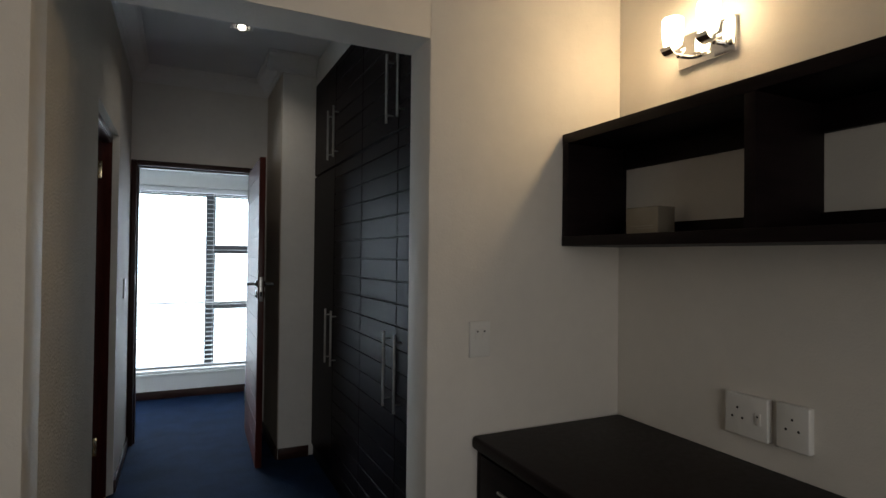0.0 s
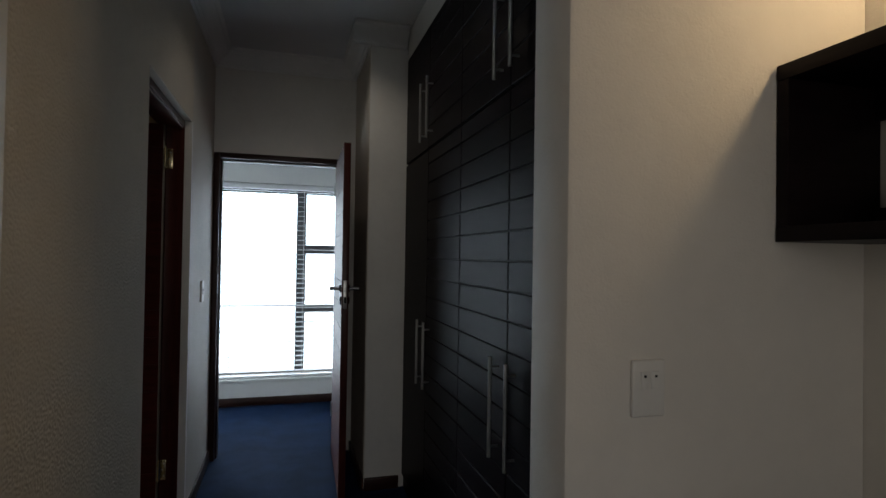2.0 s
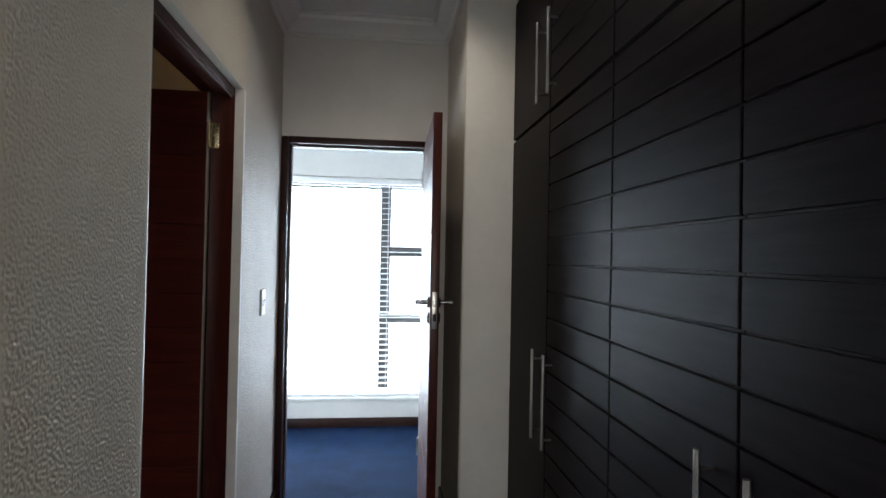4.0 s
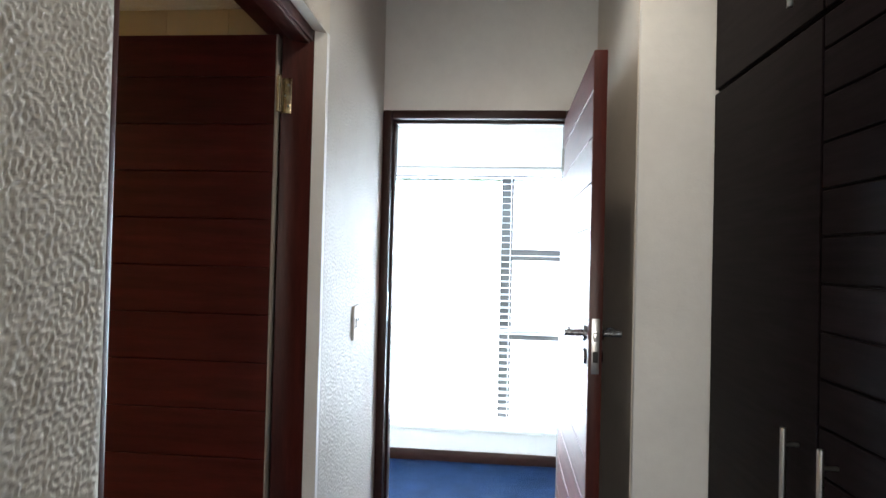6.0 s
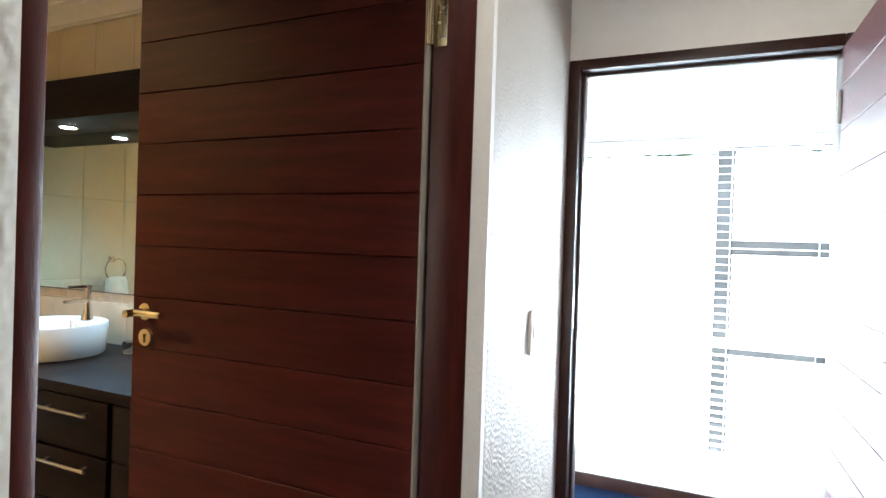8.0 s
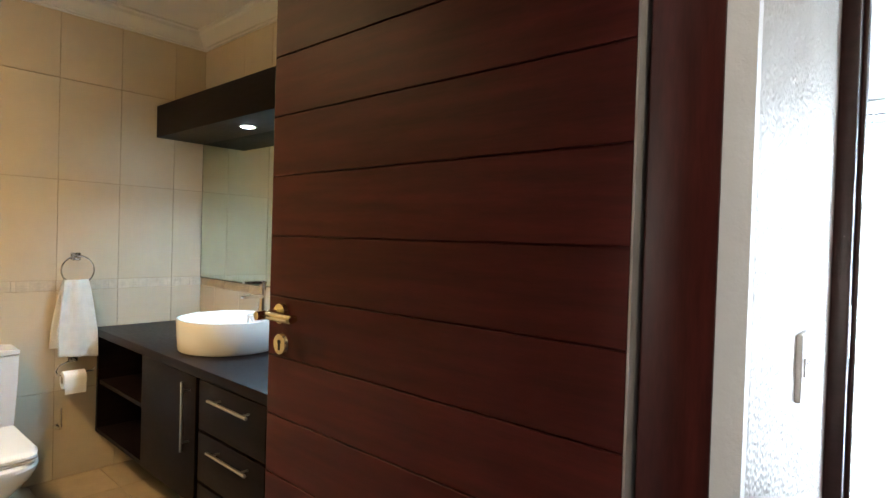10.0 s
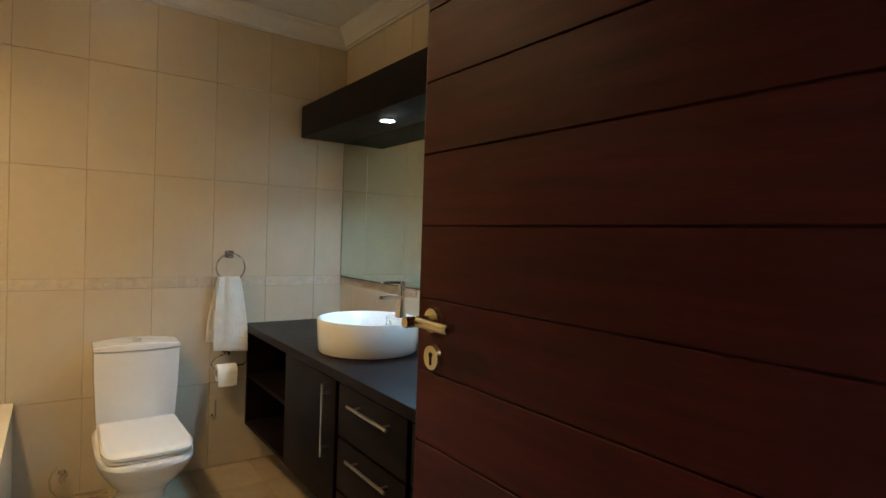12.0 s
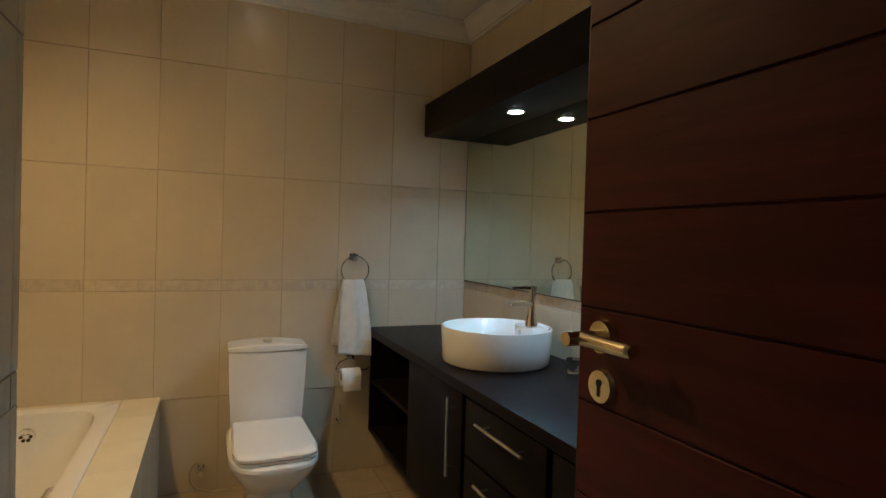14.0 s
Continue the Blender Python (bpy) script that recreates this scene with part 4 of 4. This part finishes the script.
sr = thing("spare_roll_post", "slim chrome spare roll post on the tiled wall", "roll holder", pose(XT, 3.77, 0.28))
part("rose", rod(bmesh.new(), (0, 0, 0.012), (0.008, 0, 0.012), 0.020, n=22), CHROME, sr)
part("post", tube(bmesh.new(), [(0.005, 0, 0.012), (0.04, 0, 0.010), (0.05, 0, 0.022), (0.05, 0, 0.125)], 0.0055, 10), CHROME, sr)

va = thing("stop_valve", "chrome stop valve with a hose beside the toilet", "valve", pose(XT, 3.062, 0.115))
part("rose", rod(bmesh.new(), (0, 0, 0), (0.008, 0, 0), 0.026, n=22), CHROME, va)
part("valve_body", rod(rod(bmesh.new(), (0.006, 0, 0), (0.06, 0, 0), 0.011, n=16), (0.042, 0, -0.005), (0.042, 0, 0.04), 0.008, n=14), CHROME, va)
part("handwheel", rod(bmesh.new(), (0.058, 0, 0), (0.078, 0, 0), 0.018, 0.015, 10), CHROME, va)
part("hose", tube(bmesh.new(), [(0.042, 0, 0.036), (0.044, -0.015, 0.048), (0.050, -0.035, 0.038), (0.056, -0.050, 0.005), (0.062, -0.046, -0.040), (0.070, -0.02, -0.075), (0.080, 0.05, -0.092), (0.10, 0.19, -0.095)], 0.0058, 10), HOSE, va, "beige plastic hose")

# ---- bathroom: bath ----
DZ = 0.505
bath = thing("bathtub", "white acrylic bath set in a cream tiled deck", "bathtub")
cx, cy = -2.668, 2.358


def tub_ring(z, a, b, p=5.0):
    return squircle(cx, cy, z, a, b, p, 128)


shell = loft(bmesh.new(), [tub_ring(DZ - 0.010, 0.942, 0.347, 40.0), tub_ring(DZ + 0.003, 0.942, 0.347, 40.0), tub_ring(DZ + 0.008, 0.936, 0.341, 40.0), tub_ring(DZ + 0.008, 0.880, 0.290, 9.0), tub_ring(DZ + 0.002, 0.868, 0.279, 8.0), tub_ring(0.40, 0.85, 0.265, 6.5), tub_ring(0.24, 0.81, 0.245, 5.5),
                           tub_ring(0.16, 0.76, 0.21, 3.6), tub_ring(0.135, 0.68, 0.15, 3.0), tub_ring(0.132, 0.3, 0.06, 2.5)], cap=False)
vs = [v for v in shell.verts if v.co.z < 0.1325]
shell.faces.new([v for v in shell.verts if abs(v.co.z - 0.132) < 1e-5])
part("tub", shell, ACRYLIC, bath)
of = rod(bmesh.new(), (cx - 0.838, 2.36, 0.425), (cx - 0.822, 2.36, 0.423), 0.034, 0.031, 28)
ofo = part("overflow", of, CHROME, bath, "chrome overflow grille")
oh = bmesh.new()
for k in range(6):
    a = math.pi * k / 3
    rod(oh, (cx - 0.824, 2.36 + 0.018 * math.cos(a), 0.423 + 0.018 * math.sin(a)), (cx - 0.8205, 2.36 + 0.018 * math.cos(a), 0.423 + 0.018 * math.sin(a)), 0.0075, n=10)
part("grille_holes", oh, DARK, ofo)
part("grip", tube(bmesh.new(), [(-2.98, 2.602, 0.37), (-2.975, 2.575, 0.385), (-2.95, 2.563, 0.392), (-2.80, 2.563, 0.392), (-2.775, 2.575, 0.385), (-2.77, 2.602, 0.37)], 0.009, 12), CHROME, bath, "chrome grab handle")
base = bmesh.new()
bx(base, (XT + 0.002, 2.71, 0.0), (-1.612, 2.858, DZ - 0.008))
bx(base, (XT + 0.002, 2.022, 0.0), (-3.60, 2.71, DZ - 0.008))
bx(base, (-1.73, 2.022, 0.0), (-1.7165, 2.71, DZ - 0.008))
part("surround", base, GROUT, bath)


# ---- tiles, laid one by one ----
MESHES = {}


def slab(w, h, d, material, name="tile"):
    """A tile with eased edges: x across, z up, its face towards -y."""
    key = (round(w, 4), round(h, 4), d, material.name)
    if key not in MESHES:
        e = 0.0012
        bm = bmesh.new()
        loft(bm, [[(0, d, 0), (w, d, 0), (w, d, h), (0, d, h)], [(0, e, 0), (w, e, 0), (w, e, h), (0, e, h)], [(e, 0, e), (w - e, 0, e), (w - e, 0, h - e), (e, 0, h - e)]])
        MESHES[key] = finish(bm, name, material, False)
    return MESHES[key]


def lay(parent, m, u0, u1, rows, first, pitch=TW, material=TILE, d=0.006, gap=0.0022):
    """Tiles on a wall plane m (x along the wall, -y out of it), between u0 and u1, joints at first + k * pitch."""
    k0 = math.floor((u0 - first) / pitch)
    k1 = math.ceil((u1 - first) / pitch)
    for k in range(k0, k1):
        a, b = max(u0, first + k * pitch + gap / 2), min(u1, first + (k + 1) * pitch - gap / 2)
        if b - a < 0.012:
            continue
        for z0, z1 in rows:
            o = new("tile", slab(b - a, z1 - z0, d, material))
            o.parent = parent
            o.matrix_world = m @ pose(a, random.uniform(-0.0004, 0.0004), z0)


def mosaic(parent, m, u0, u1, z0, z1):
    """A border of small stone chips in two uneven courses, in panels as wide as a tile."""
    u = u0 + 0.002
    while u < u1 - 0.03:
        w = min(TW - 0.004, u1 - u)
        bm = bmesh.new()
        x = u
        while x < u + w - 0.008:
            cw = min(random.choice((0.022, 0.03, 0.045, 0.06)), u + w - x)
            split = random.random() < 0.6
            mid = z0 + (z1 - z0) * random.choice((0.42, 0.5, 0.58))
            for a, b in (((z0, mid - 0.0005), (mid + 0.0005, z1)) if split else ((z0, z1),)):
                e = random.uniform(0, 0.0006)
                bx(bm, (x + 0.0004, e, a), (x + cw - 0.0004, 0.006, b))
            x += cw
        o = part("mosaic_panel", bm, MOSAIC, parent)
        o.matrix_world = m
        u += TW


W = {o.name: o for o in scene.objects if o.name.startswith(("wall_", "floor"))}
mt = pose(XT, 0, 0, 0, 0, 90)          # toilet wall: along +y, faces +x
lay(W["wall_toilet"], mt, 2.02, YV, RZ, 4.659 - 20 * TW)
mosaic(W["wall_toilet"], mt, 4.659 - 8 * TW, YV - 0.002, 1.0405, 1.0935)
mv = pose(0, YV, 0)                    # vanity wall: along +x, faces -y
lay(W["wall_vanity"], mv, XT + 0.003, XI - 0.003, RZ, XT + 0.19)
mosaic(W["wall_vanity"], mv, XT + 0.004, XI - 0.01, 1.0405, 1.0935)
mp_ = pose(0, YS, 0, 0, 0, 180)        # pier beside the doorway, faces +y
lay(W["wall_bath_pier"], mp_, -XI + 0.002, 1.710, RZ, 0.46)
mosaic(W["wall_bath_pier"], mp_, -XI + 0.004, 1.708, 1.0405, 1.0935)
me_ = pose(-1.716, 0, 0, 0, 0, -90)    # end of the pier over the bath
lay(W["wall_bath_pier"], me_, -YS + 0.003, -2.03, RZ, -YS)
ma = pose(0, 2.865, 0, 0, 0, 180)      # bath front
lay(bath, ma, 1.615, -XT - 0.003, [(0.0, 0.485)], -XT - 0.19)
random.seed(11)
for (x0, x1, y0, y1), axis in (((XT + 0.003, -1.613, 2.705, 2.868), 0), ((XT + 0.003, -3.604, 2.025, 2.702), 1)):
    a, end = (x0, x1) if axis == 0 else (y0, y1)
    while a < end - 0.02:
        b = min(a + TW - 0.0015, end)
        lo, hi = ((a, y0, DZ - 0.008), (b, y1, DZ)) if axis == 0 else ((x0, a, DZ - 0.008), (x1, b, DZ))
        part("deck_tile", box(lo, hi, 0.0005, 1), DECK, bath)
        a += TW
FP = 0.335
fm = {}
nx, ny = 10, 6
for i in range(nx):
    for j in range(ny):
        x0, y0 = XT + 0.004 + i * FP, 2.882 + (j - 1) * FP + 0.09
        x1, y1 = min(x0 + FP - 0.004, XI - 0.002), min(y0 + FP - 0.004, YV - 0.002)
        y0 = max(y0, YS + 0.002)
        if x1 - x0 < 0.02 or y1 - y0 < 0.02:
            continue
        key = (round(x1 - x0, 3), round(y1 - y0, 3))
        if key not in fm:
            fm[key] = finish(box((0, 0, -0.008), (x1 - x0, y1 - y0, 0), 0.0014, 1), "tile", FLOORTILE, False)
        o = new("tile", fm[key])
        o.parent, o.location = W["floor_bathroom"], (x0, y0, random.uniform(-0.0004, 0.0004))

# ---- bathroom ceiling lights ----
for bx0, by0 in ((-3.27, 3.30), (-2.42, 2.48)):
    bl = thing("downlight", "round white recessed bathroom downlight, lit warm", "ceiling light", pose(bx0, by0, BZ), "bathroom downlights")
    part("ring", lathe(bmesh.new(), [(0.040, -0.007), (0.050, -0.006), (0.052, 0.0)], n=28), PLASTIC, bl)
    part("lens", lathe(bmesh.new(), [(0.034, -0.0095), (0.036, -0.007)], n=28), DOWN, bl, "glowing lens")
